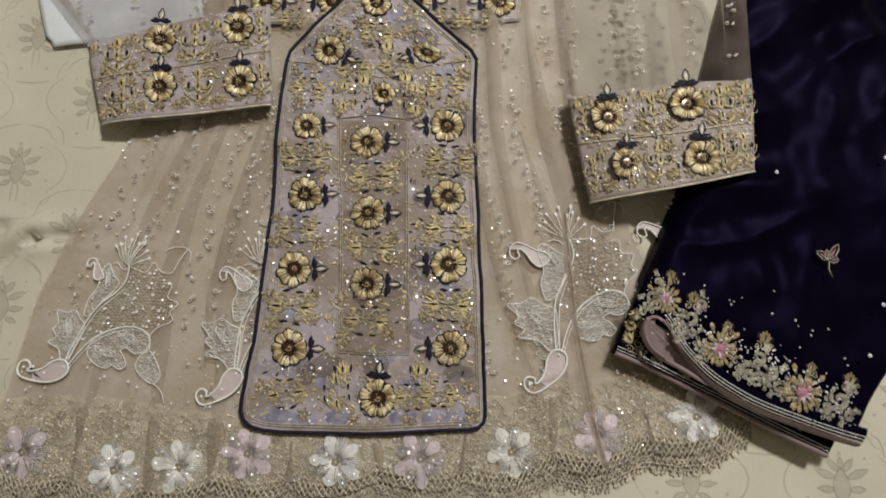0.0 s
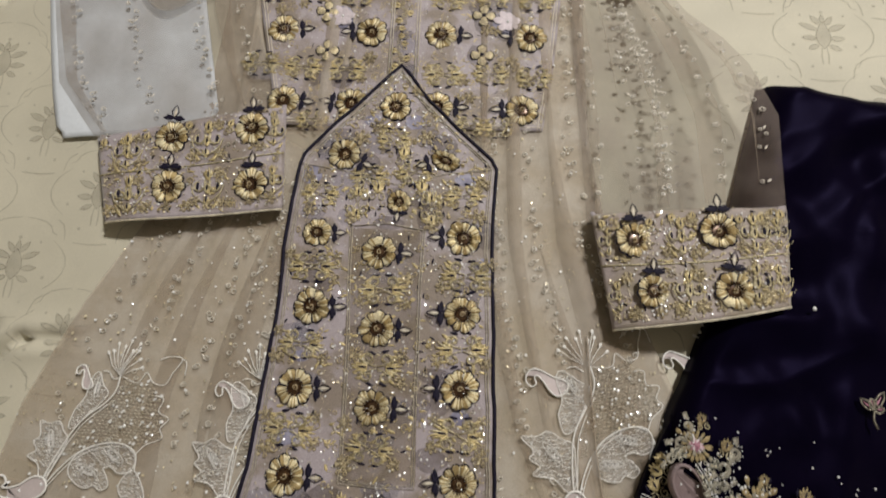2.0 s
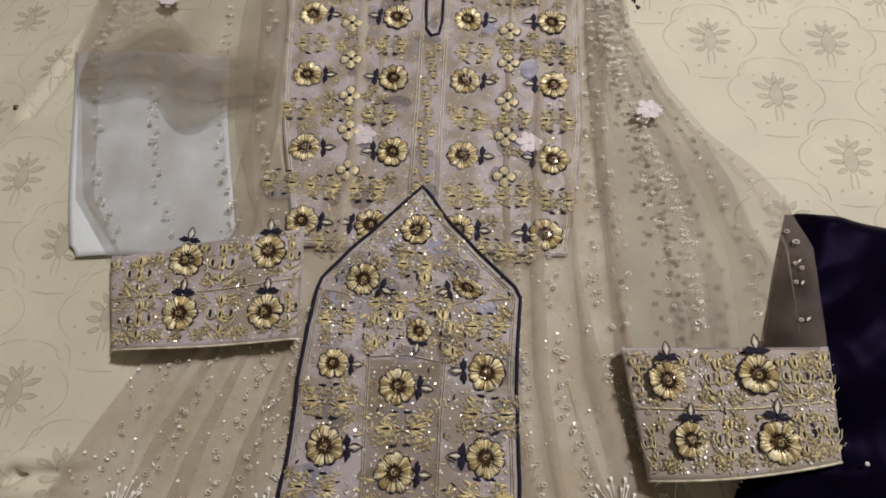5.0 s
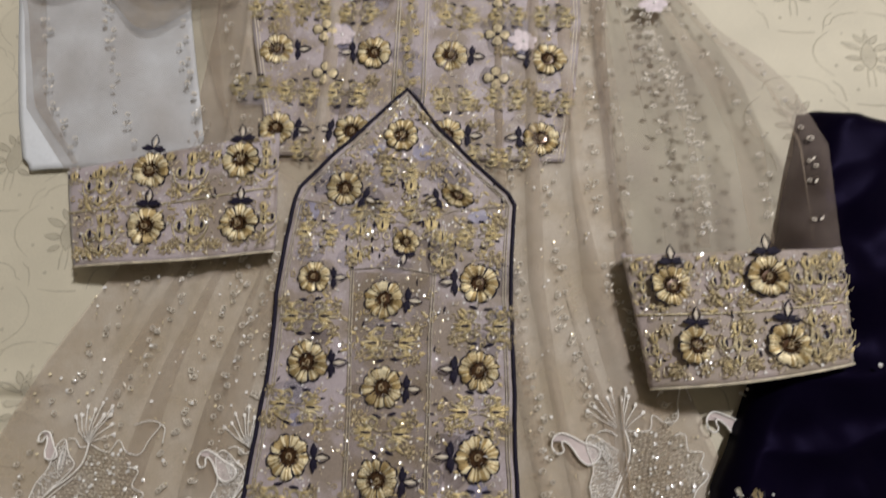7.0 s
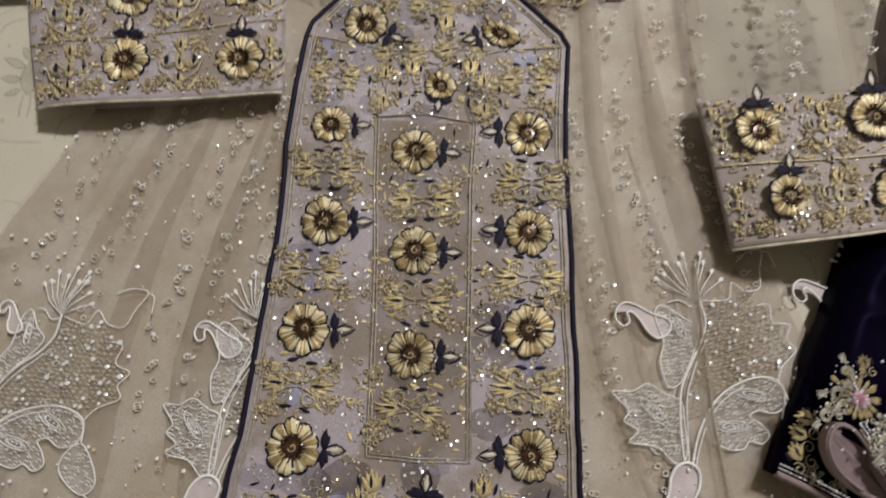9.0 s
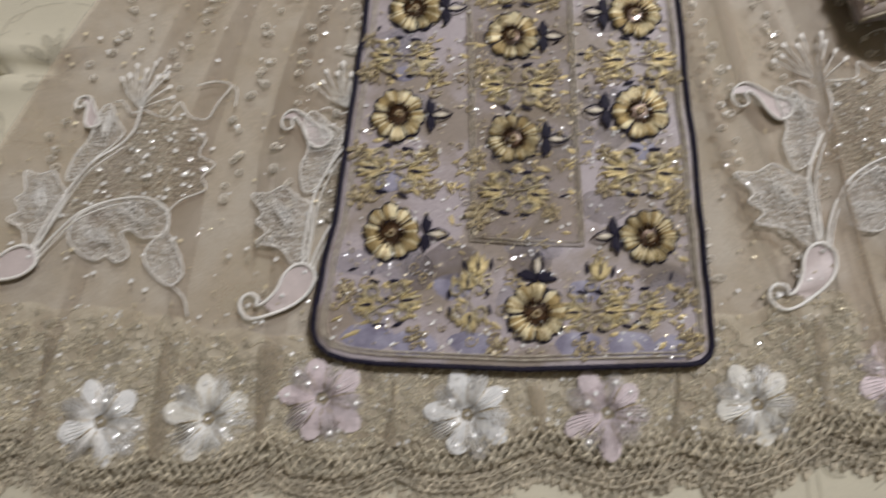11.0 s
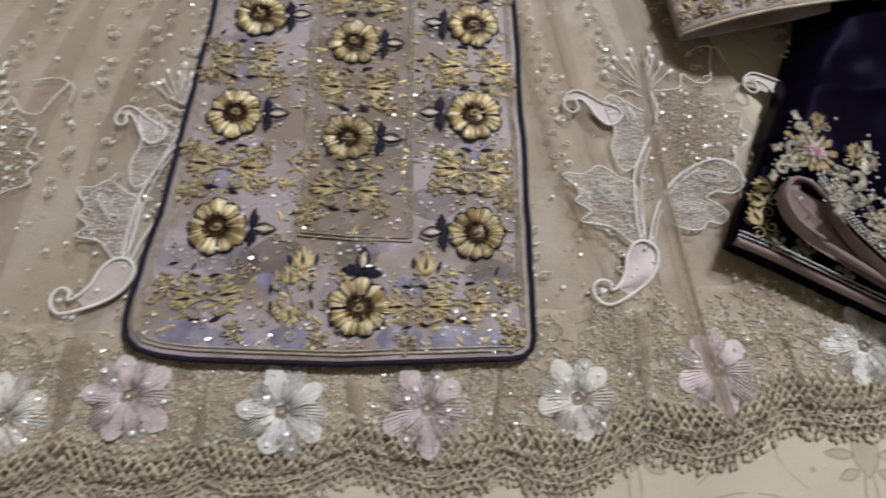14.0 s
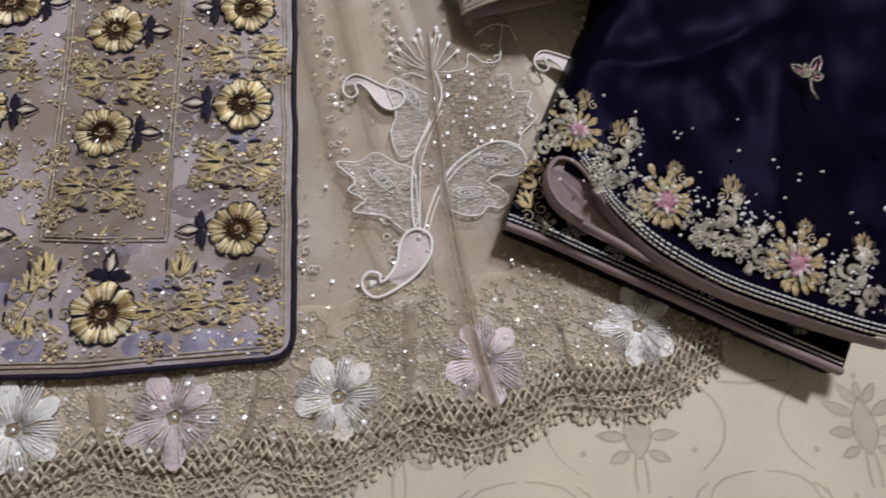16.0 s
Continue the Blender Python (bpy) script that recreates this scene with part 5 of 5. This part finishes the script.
s = Soup()
low_z = lambda x, y: bed_height(x, y) + 0.0016
netting(s, -0.262, 0.272, 5, 0.0034, under_edge, low_z, 0.0005, 0.12, 12)
for k in range(190):
    x = -0.26 + 0.53 * (k + rnd.uniform(-0.3, 0.3)) / 190
    y = under_edge(x)
    s.leaf(x, y + 0.0012, low_z(x, y) - 0.0004, rnd.uniform(0.0030, 0.0056), rnd.uniform(0.0018, 0.0027), -90 + rnd.gauss(0, 14), 0, 0.0006, 3, True)
for rise in (0.004, 0.008, 0.0115):
    s.tube([(x, under_edge(x) + rise + 0.0004 * math.sin(900 * x), low_z(x, under_edge(x)) + 0.0006) for x in [-0.26 + 0.002 * k for k in range(266)]], 0.0004, 4)
s.part("under_lace", [BACK_LACE], dress, "scalloped lace of the back hem showing below", kind="stuff")
cloth("under_net", lambda u, v: (lambda x: (x, under_edge(x) + 0.002 + 0.02 * v, bed_height(x, under_edge(x)) + 0.0012))(-0.262 + 0.535 * u), 150, 4, NET_AND_SHADE, dress, label="back hem net under the lace")

for x, y, tone in HEM_FLOWERS:
    r3 = random.Random(int(x * 1000))
    s = Soup()
    z = lace_z(x, y) + 0.0012
    count = r3.choice((9, 10, 10))
    for k in range(count):
        a = 360 * k / count + r3.uniform(-7, 7)
        ca, sa = math.cos(radians(a)), math.sin(radians(a))
        ln = 0.0180 * r3.uniform(0.84, 1.06)
        wide = 0.0054 * r3.uniform(0.85, 1.1)
        s.leaf(x + 0.0026 * ca, y + 0.0026 * sa, z + 0.0001, ln * 0.92, 1.7 * wide, a, 4 if k % 2 == 0 else 0, 0.0003, 6, True)
        for i in range(8):
            w = wide * (i - 3.5) / 3.9
            far = ln * (1.0 - 0.25 * (abs(i - 3.5) / 3.5) ** 2) * r3.uniform(0.88, 1.04)
            s.tube([(x + 0.0032 * ca - 0.25 * w * sa, y + 0.0032 * sa + 0.25 * w * ca, z + 0.0002), (x + far * 0.6 * ca - 0.85 * w * sa, y + far * 0.6 * sa + 0.85 * w * ca, z + 0.0003 + r3.uniform(0, 0.0002)),
                    (x + far * ca - w * sa, y + far * sa + w * ca, z)], r3.uniform(0.00026, 0.00046), 3, 0 if r3.random() < 0.6 else 3)
        m = radians(180 / count)
        s.tube([(x + q * math.cos(radians(a) + m), y + q * math.sin(radians(a) + m), z + 0.0004) for q in (0.004, 0.008, 0.0125)], 0.00036, 3, 1)
        for f in (0.5, 0.85):
            if r3.random() < 0.35:
                s.dome(x + ln * f * ca, y + ln * f * sa, z + 0.0008, r3.uniform(0.0007, 0.0012), 0.0003, 7, 2, (r3.gauss(-0.17, 0.15), r3.gauss(-0.2, 0.15)))
    s.tube([(x + 0.0019 * math.cos(k * 0.7), y + 0.0019 * math.sin(k * 0.7), z + 0.0005) for k in range(9)], 0.0003, 4, 1, closed=True)
    s.dome(x, y, z + 0.0004, 0.0008, 0.0004, 6, 2)
    s.part("lace_flower", [(WHITE_SATIN, CREAM_SATIN, PINK_SATIN)[tone], DULL_GOLD, SEQUIN, (WHITE_THREAD, WHITE_SATIN, PALE_PINK)[tone], WHITE_GAUZE], dress, ("white", "cream", "dusty pink")[tone] + " satin lace flower on the hem")

cloth("lace_ground", lambda u, v: (lambda x: (lambda e, t: (x, e + (t - e) * v, lace_z(x, e + (t - e) * v) - 0.0002))(lace_edge(x) + 0.006, table(LACE_TOP, x) + 0.004 * bumpy(x, 0, 60, 1)))(-0.262 + 0.536 * u), 160, 14, LACE_GROUND, dress, label="cream net ground of the hem lace")
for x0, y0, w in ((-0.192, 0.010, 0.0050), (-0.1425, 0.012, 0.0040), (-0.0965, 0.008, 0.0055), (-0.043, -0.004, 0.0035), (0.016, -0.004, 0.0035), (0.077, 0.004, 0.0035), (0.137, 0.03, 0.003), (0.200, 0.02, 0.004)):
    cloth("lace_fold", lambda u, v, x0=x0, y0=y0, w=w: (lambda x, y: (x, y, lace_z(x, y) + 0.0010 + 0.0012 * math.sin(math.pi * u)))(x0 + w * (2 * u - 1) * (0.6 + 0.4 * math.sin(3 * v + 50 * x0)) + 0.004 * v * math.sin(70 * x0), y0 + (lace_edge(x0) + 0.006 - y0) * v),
          6, 16, NET_AND_SHADE, dress, label="brown fold across the hem lace")
s = Soup()
for k in range(14):
    s.dome(0.163 + 0.0007 * k + rnd.uniform(-0.002, 0.002), 0.548 - 0.0016 * k + rnd.uniform(-0.002, 0.002), 0.0125, 0.0012, 0.0012, 6)
s.part("dark_beading", [NAVY_THREAD], dress, "dark beads at the shoulder seam", kind="stuff")

# white applique blossoms on the sleeves and yoke
for x, y, z in ((0.179, 0.436, 0.0066), (-0.232, 0.528, 0.0072), (-0.045, 0.402, 0.0042), (0.086, 0.402, 0.0042)):
    s = Soup()
    for k in range(8):
        s.leaf(x, y, z, 0.0098 + 0.002 * math.sin(5 * k), 0.0062, 45 * k + 14 * math.sin(k + x * 90), 0, 0.0006, 5, True)
    s.dome(x, y, z + 0.0006, 0.0012, 0.001, 6, 1)
    s.part("white_blossom", [PALE_PINK, SEQUIN], dress, "small white applique blossom")

# fold of the skirt beside the panel
FOLD = [(0.147, 0.16), (0.150, 0.12), (0.153, 0.085), (0.159, 0.045), (0.164, 0.015), (0.172, -0.014)]
cloth("skirt_flap", lambda u, v: (lambda p: (p[0] - 0.014 * (1 - u) * (0.7 + 0.3 * v), p[1], net_z(p[0] - 0.014 * (1 - u), p[1]) + 0.0002 + 0.0042 * u ** 3))(at_rows(FOLD, v)), 14, 50, NET, dress, label="folded edge of the net skirt")

# dark net strip along the fold stands in for the deep shadow beside it
cloth("fold_shadow_net", lambda u, v: (lambda p: (p[0] + 0.0003 + 0.0032 * u * math.sin(math.pi * (0.05 + 0.9 * v)), p[1], net_z(p[0] + 0.005 * u, p[1]) + 0.0012))(at_rows(FOLD, v)), 6, 50, NET_AND_SHADE, dress, label="brown net strip standing in for shadow inside the fold")
s = Soup()
s.tube([(x, y, net_z(x, y) + 0.0046) for x, y in [at_rows(FOLD, k / 40) for k in range(41)]], 0.0006, 5)
s.part("fold_edge", [NET], dress, "rounded edge of the skirt fold")

# ---- trouser hems ----
HEM_UP = [(0.2060, 0.0815), (0.2105, 0.0740), (0.2155, 0.0640), (0.2230, 0.0545), (0.2360, 0.0425), (0.2600, 0.0285), (0.2910, 0.0170), (0.3100, 0.0108), (0.3255, 0.0065)]
LOOP = [(0.2155, 0.0640), (0.2110, 0.0740), (0.2050, 0.0820), (0.1985, 0.0842), (0.1942, 0.0800), (0.1932, 0.0730), (0.1970, 0.0645), (0.2060, 0.0572), (0.2200, 0.0500), (0.2360, 0.0405), (0.2540, 0.0305)]
HEM_LOW = [(0.1770, 0.0600), (0.193, 0.0535), (0.218, 0.0415), (0.25, 0.0262), (0.281, 0.0110), (0.3125, -0.0035)]


def band(name, path, shift_a, shift_b, za, zb, mat, label, n=6, rows=6):
    pts = smooth([Vector(p) for p in path], n)

    def at(u, v):
        k = u * (len(pts) - 1)
        i = min(int(k), len(pts) - 2)
        p = pts[i].lerp(pts[i + 1], k - i)
        a, b = Vector(shift_a), Vector(shift_b)
        q = p + a.lerp(b, v)
        return q.x, q.y, za + (zb - za) * v + 0.0012 * math.sin(math.pi * v)
    return cloth(name, at, len(pts) - 1, rows, mat, trousers, 0.0012, label)


def bead_lines(path, shifts, z, mat_index=(0, 0, 0)):
    s = Soup()
    pts = smooth([Vector(p) for p in path], 8)
    for sh, mi in zip(shifts, mat_index):
        run = 0.0
        for a, b in zip(pts, pts[1:]):
            d, ln = (b - a), (b - a).length
            n = max(1, int(ln / 0.0016))
            for k in range(n):
                p = a + d * (k / n) + Vector(sh)
                q = a + d * ((k + 0.72) / n) + Vector(sh)
                s.tube([(p.x, p.y, z), (q.x, q.y, z + rnd.uniform(-0.0002, 0.0003))], 0.00045, 4, mi)
    s.part("bead_trim", [SEQUIN, GOLD_SEQUIN, CREAM_THREAD], trousers, "rows of silver beads along the hem", kind="stuff")


EDGE = smooth([Vector(p) for p in HEM_UP[:1:-1] + LOOP[1:]], 6)


def turned_at(u, v):
    k = u * (len(EDGE) - 1)
    i = min(int(k), len(EDGE) - 2)
    p = EDGE[i].lerp(EDGE[i + 1], k - i)
    w = min(1.0, max(0.0, (p.x - 0.212) / 0.02)) if u < 0.6 else 0.0
    q = p + Vector((-0.0009, -0.0022)) * (v * (0.15 + 0.85 * w))
    top = 0.0282 if u < 0.78 else 0.0282 - 0.011 * (u - 0.78) / 0.22
    return q.x, q.y, top + (0.0232 - top) * v + 0.0010 * math.sin(math.pi * v)


cloth("turned_hem", turned_at, len(EDGE) - 1, 7, LINING, trousers, 0.0013, "mauve lining of the turned and rolled hem")
band("lower_turned_hem", HEM_LOW, (0.0003, 0.0006), (-0.0001, -0.0003), 0.0142, 0.0126, LINING, "mauve edge of the lower hem")
band("hem_facing", HEM_UP, (0.0004, 0.0010), (0.0045, 0.0100), 0.0282, 0.0290, SATIN, "navy hem facing under the beads")
bead_lines(HEM_UP, ((0.0006, 0.0014), (0.0014, 0.0032), (0.0022, 0.0050)), 0.0296, (2, 0, 0))
bead_lines(HEM_LOW, ((0.0004, 0.0010), (0.0012, 0.0028), (0.0020, 0.0046)), 0.0149, (2, 0, 0))
inner = smooth([Vector(p) for p in LOOP], 6)
s = Soup()
s.add([(p.x, p.y, 0.0262 - 0.009 * min(1.0, max(0.0, (0.078 - p.y) / 0.03))) for p in inner], [tuple(range(len(inner)))])
s.part("inner_lining", [LINING], trousers, "mauve lining inside the rolled hem", smooth=False)
s = Soup()
s.tube([(p.x, p.y, 0.0284) for p in smooth([Vector(p) for p in LOOP[:-3]], 6)], 0.0009, 5)
s.part("rolled_edge", [LINING], trousers, "rounded lining edge")


TROUSER_GOLD = material("antique_gold_thread", (0.38, 0.29, 0.145), 0.32, 0.40, vary=0.6, scale=350, bump=0.6, bump_scale=2600)
GREY_ROSETTES = [m.copy() for m in ROSETTES[:2]]
for m in GREY_ROSETTES:
    m.materials[0] = SILVER_CORD
TROUSER_TULIP = TULIPS[1].copy()
TROUSER_TULIP.materials[0] = TROUSER_GOLD


def petal_mesh(ln, w, mat):
    s = Soup()
    s.leaf(0, 0, 0, ln, w, 0, 0, 0.0005, 7, True)
    return s.mesh("petal", [mat])


def heart_mesh(seed):
    """Pink stitched heart of a rose."""
    r4 = random.Random(seed)
    s = Soup()
    s.dome(0, 0, 0.0012, 0.0032, 0.0010, 9, 0)
    for k in range(22):
        a, r = r4.uniform(0, 6.28), r4.uniform(0.0008, 0.0030)
        s.leaf(r * math.cos(a), r * math.sin(a), 0.0014, 0.0028, 0.0015, math.degrees(a) + r4.uniform(-50, 50), r4.choice((0, 0, 1)), 0.0007, 3)
    return s.mesh("rose", [ROSE, PINK_SATIN])


OUTER_PETAL, INNER_PETAL = petal_mesh(0.0068, 0.0023, TROUSER_GOLD), petal_mesh(0.0042, 0.0024, TROUSER_GOLD)
PALE_PETAL, SEPAL = petal_mesh(0.0044, 0.0024, GREY_GOLD), petal_mesh(0.0060, 0.0030, TROUSER_GOLD)


def put_rose(seed, x, y, z, ang, size):
    r4 = random.Random(seed + 20)
    rose = put("rose", heart_mesh(seed), trousers, x, y, z, ang, size, "gold flower with a rose-pink heart")
    for ring, (cnt, r0) in enumerate(((19, 0.0040), (11, 0.0026))):
        for k in range(cnt):
            a = 360 * k / cnt + 9 * ring + r4.uniform(-6, 6)
            mesh = OUTER_PETAL if ring == 0 else (PALE_PETAL if k % 2 else INNER_PETAL)
            put("petal", mesh, rose, r0 * math.cos(radians(a)), r0 * math.sin(radians(a)), 0.0004 * ring + 0.0001 * (k % 3), a, r4.uniform(0.9, 1.1))
    for k in range(3):
        put("sepal", SEPAL, rose, 0.006 * (k - 1), 0.0085, 0.0002, 90 - 28 * (k - 1), 1.0)


def trouser_z(x, y):
    return 0.0298 + 0.0008 * bumpy(x, y, 50)


def up(x, y):
    """Hem embroidery drawn in towards the folded edge."""
    return x - 0.09 * (x - 0.133), y - 0.06 * (y + 0.011)


for k, (x, y, size, a) in enumerate(((0.2500, 0.0695, 1.05, -20), (0.3055, 0.0410, 1.15, -22), (0.2145, 0.1035, 0.9, 20))):
    x, y = up(x, y)
    put_rose(k, x, y, trouser_z(x, y), a, size)


def comma_mesh():
    """A thick curled scroll of grey-gold cord with a leaf."""
    s = Soup()
    for r, m in ((0.0060, 0), (0.0050, 1), (0.0041, 0), (0.0032, 1)):
        s.tube(spiral(0, 0, 0.0005, r, 0.95, -1.9, 1, 1, 16), 0.00042, 4, m)
    for d in (-16, -5, 5, 16):
        s.leaf(0.004, 0.003, 0.0002, 0.0078, 0.0016, 78 + d, 1 if d > 0 else 0, 0.0008, 5)
    for d in (-14, 0, 14):
        s.leaf(-0.002, -0.0045, 0.0002, 0.006, 0.0016, 200 + d, 0, 0.0008, 4)
    for k in range(8):
        a = -1.9 + 0.62 * k
        s.dome(0.0067 * math.cos(a), 0.0067 * math.sin(a), 0.0002, 0.0006, 0.0005, 5, 2, (-0.17, -0.2))
    return s.mesh("curled_scroll", [GREY_GOLD, SILVER_CORD, SEQUIN])


COMMA = comma_mesh()
for x, y, a, sz in ((0.231, 0.0905, -10, 1.0), (0.2275, 0.0780, 150, 0.8), (0.277, 0.0640, -15, 1.05), (0.2855, 0.0545, -40, 1.0), (0.268, 0.056, 150, 0.8), (0.331, 0.0370, -10, 1.1), (0.337, 0.026, 160, 0.8), (0.239, 0.100, 20, 0.8),
                    (0.204, 0.104, 120, 0.8), (0.198, 0.094, 160, 0.7), (0.209, 0.115, 40, 0.7), (0.29, 0.044, 160, 0.8)):
    x, y = up(x, y)
    put("curled_scroll", COMMA, trousers, x, y, trouser_z(x, y), a, sz, "curled scroll of grey-gold cord")
for x, y in ((0.237, 0.072), (0.2365, 0.0635), (0.264, 0.0535), (0.272, 0.0495), (0.2935, 0.040), (0.322, 0.028), (0.2245, 0.0915), (0.203, 0.098), (0.34, 0.045), (0.2805, 0.0475), (0.222, 0.083)):
    x, y = up(x, y)
    put("ring_rosette", GREY_ROSETTES[0], trousers, x, y, trouser_z(x, y), rnd.uniform(0, 360), 0.95, "cluster of dull gold rings")["kind"] = "stuff"
# more scrolls and tulips crowd the space above the beads
for k in range(16):
    t = k / 15
    x, y = 0.224 + 0.112 * t, 0.0785 - 0.050 * t + 0.006 * math.sin(1.9 * k)
    x, y = up(x, y)
    put("curled_scroll", COMMA, trousers, x, y, trouser_z(x, y) - 0.0004, rnd.uniform(0, 360), rnd.uniform(0.5, 0.75), "curled scroll of grey-gold cord")
for x, y, a, sz in ((0.2335, 0.1005, -15, 0.8), (0.2815, 0.0735, -20, 0.85), (0.2575, 0.082, 0, 0.65), (0.314, 0.055, -10, 0.65), (0.339, 0.047, -15, 0.8), (0.2195, 0.117, 10, 0.65)):
    x, y = up(x, y)
    put("gold_tulip", TROUSER_TULIP, trousers, x, y, trouser_z(x, y), a, sz, "gold stitched tulip leaf")
for x, y in ((0.194, 0.0605), (0.206, 0.057), (0.224, 0.049), (0.262, 0.0325), (0.298, 0.0165)):
    put("ring_rosette", GREY_ROSETTES[1], trousers, x, y, 0.0146, rnd.uniform(0, 360), 0.9, "cluster of dull gold rings")["kind"] = "stuff"
for x, y, a in ((0.190, 0.068, 30), (0.193, 0.078, 60), (0.197, 0.086, 80)):
    put("gold_tulip", TULIPS[0], trousers, x - 0.002, y - 0.001, 0.0165, a, 0.9, "gold stitched tulip leaf")
s = Soup()
for k in range(16):
    t = rnd.random()
    x, y = 0.22 + 0.13 * t + rnd.gauss(0, 0.006), 0.118 - 0.062 * t + abs(rnd.gauss(0, 0.012))
    x, y = up(x, y)
    s.dome(x, y, 0.0295, rnd.uniform(0.0005, 0.0009), 0.0008, 6, 0, (rnd.uniform(-0.4, 0.4), rnd.uniform(-0.4, 0.4)))
for x, y in ((0.286, 0.184), (0.348, 0.095), (0.36, 0.195), (0.336, 0.062)):
    s.dome(x, y, 0.0290, 0.0014, 0.001, 7, 0)
for k in range(170):
    t = rnd.random()
    x, y = up(0.205 + 0.13 * t + rnd.gauss(0, 0.006), 0.098 - 0.062 * t + rnd.gauss(0, 0.007))
    s.dome(x, y, 0.0306, rnd.uniform(0.0004, 0.0009), 0.0006, 6, 0, (rnd.gauss(-0.1, 0.3), rnd.gauss(-0.1, 0.3)))
s.part("bead_work", [SEQUIN], trousers, "small silver beads sewn on the satin", kind="stuff")
s = Soup()
bx, by, bz = 0.315, 0.1235, 0.0300
for a, ln in ((58, 0.013), (140, 0.010), (100, 0.007), (10, 0.006)):
    ca, sa = math.cos(radians(a)), math.sin(radians(a))
    s.tube([(bx + ln * t * ca - w * sa, by + ln * t * sa + w * ca, bz) for t, w in ((0, 0), (0.35, 0.0022), (0.75, 0.0018), (1, 0), (0.75, -0.0018), (0.35, -0.0022))], 0.0006, 4, 0, closed=True)
    s.leaf(bx + 0.002 * ca, by + 0.002 * sa, bz - 0.0002, ln * 0.6, 0.0013, a, 1, 0.0006, 4)
s.tube([(bx, by, bz), (bx - 0.001, by - 0.006, bz), (bx + 0.001, by - 0.011, bz)], 0.0006, 4, 0)
s.part("leaf_motif", [GREY_GOLD, ROSE], trousers, "small pink and cream leaf sprig")

# a stray dark bead on the bedspread
s = Soup()
s.dome(-0.343, 0.416, bed_height(-0.343, 0.416) + 0.0006, 0.0026, 0.0018, 8)
tagged(new("loose_bead", s.mesh("loose_bead", [BROWN_BEAD])), "small dark bead lying loose on the bedspread", "bead")
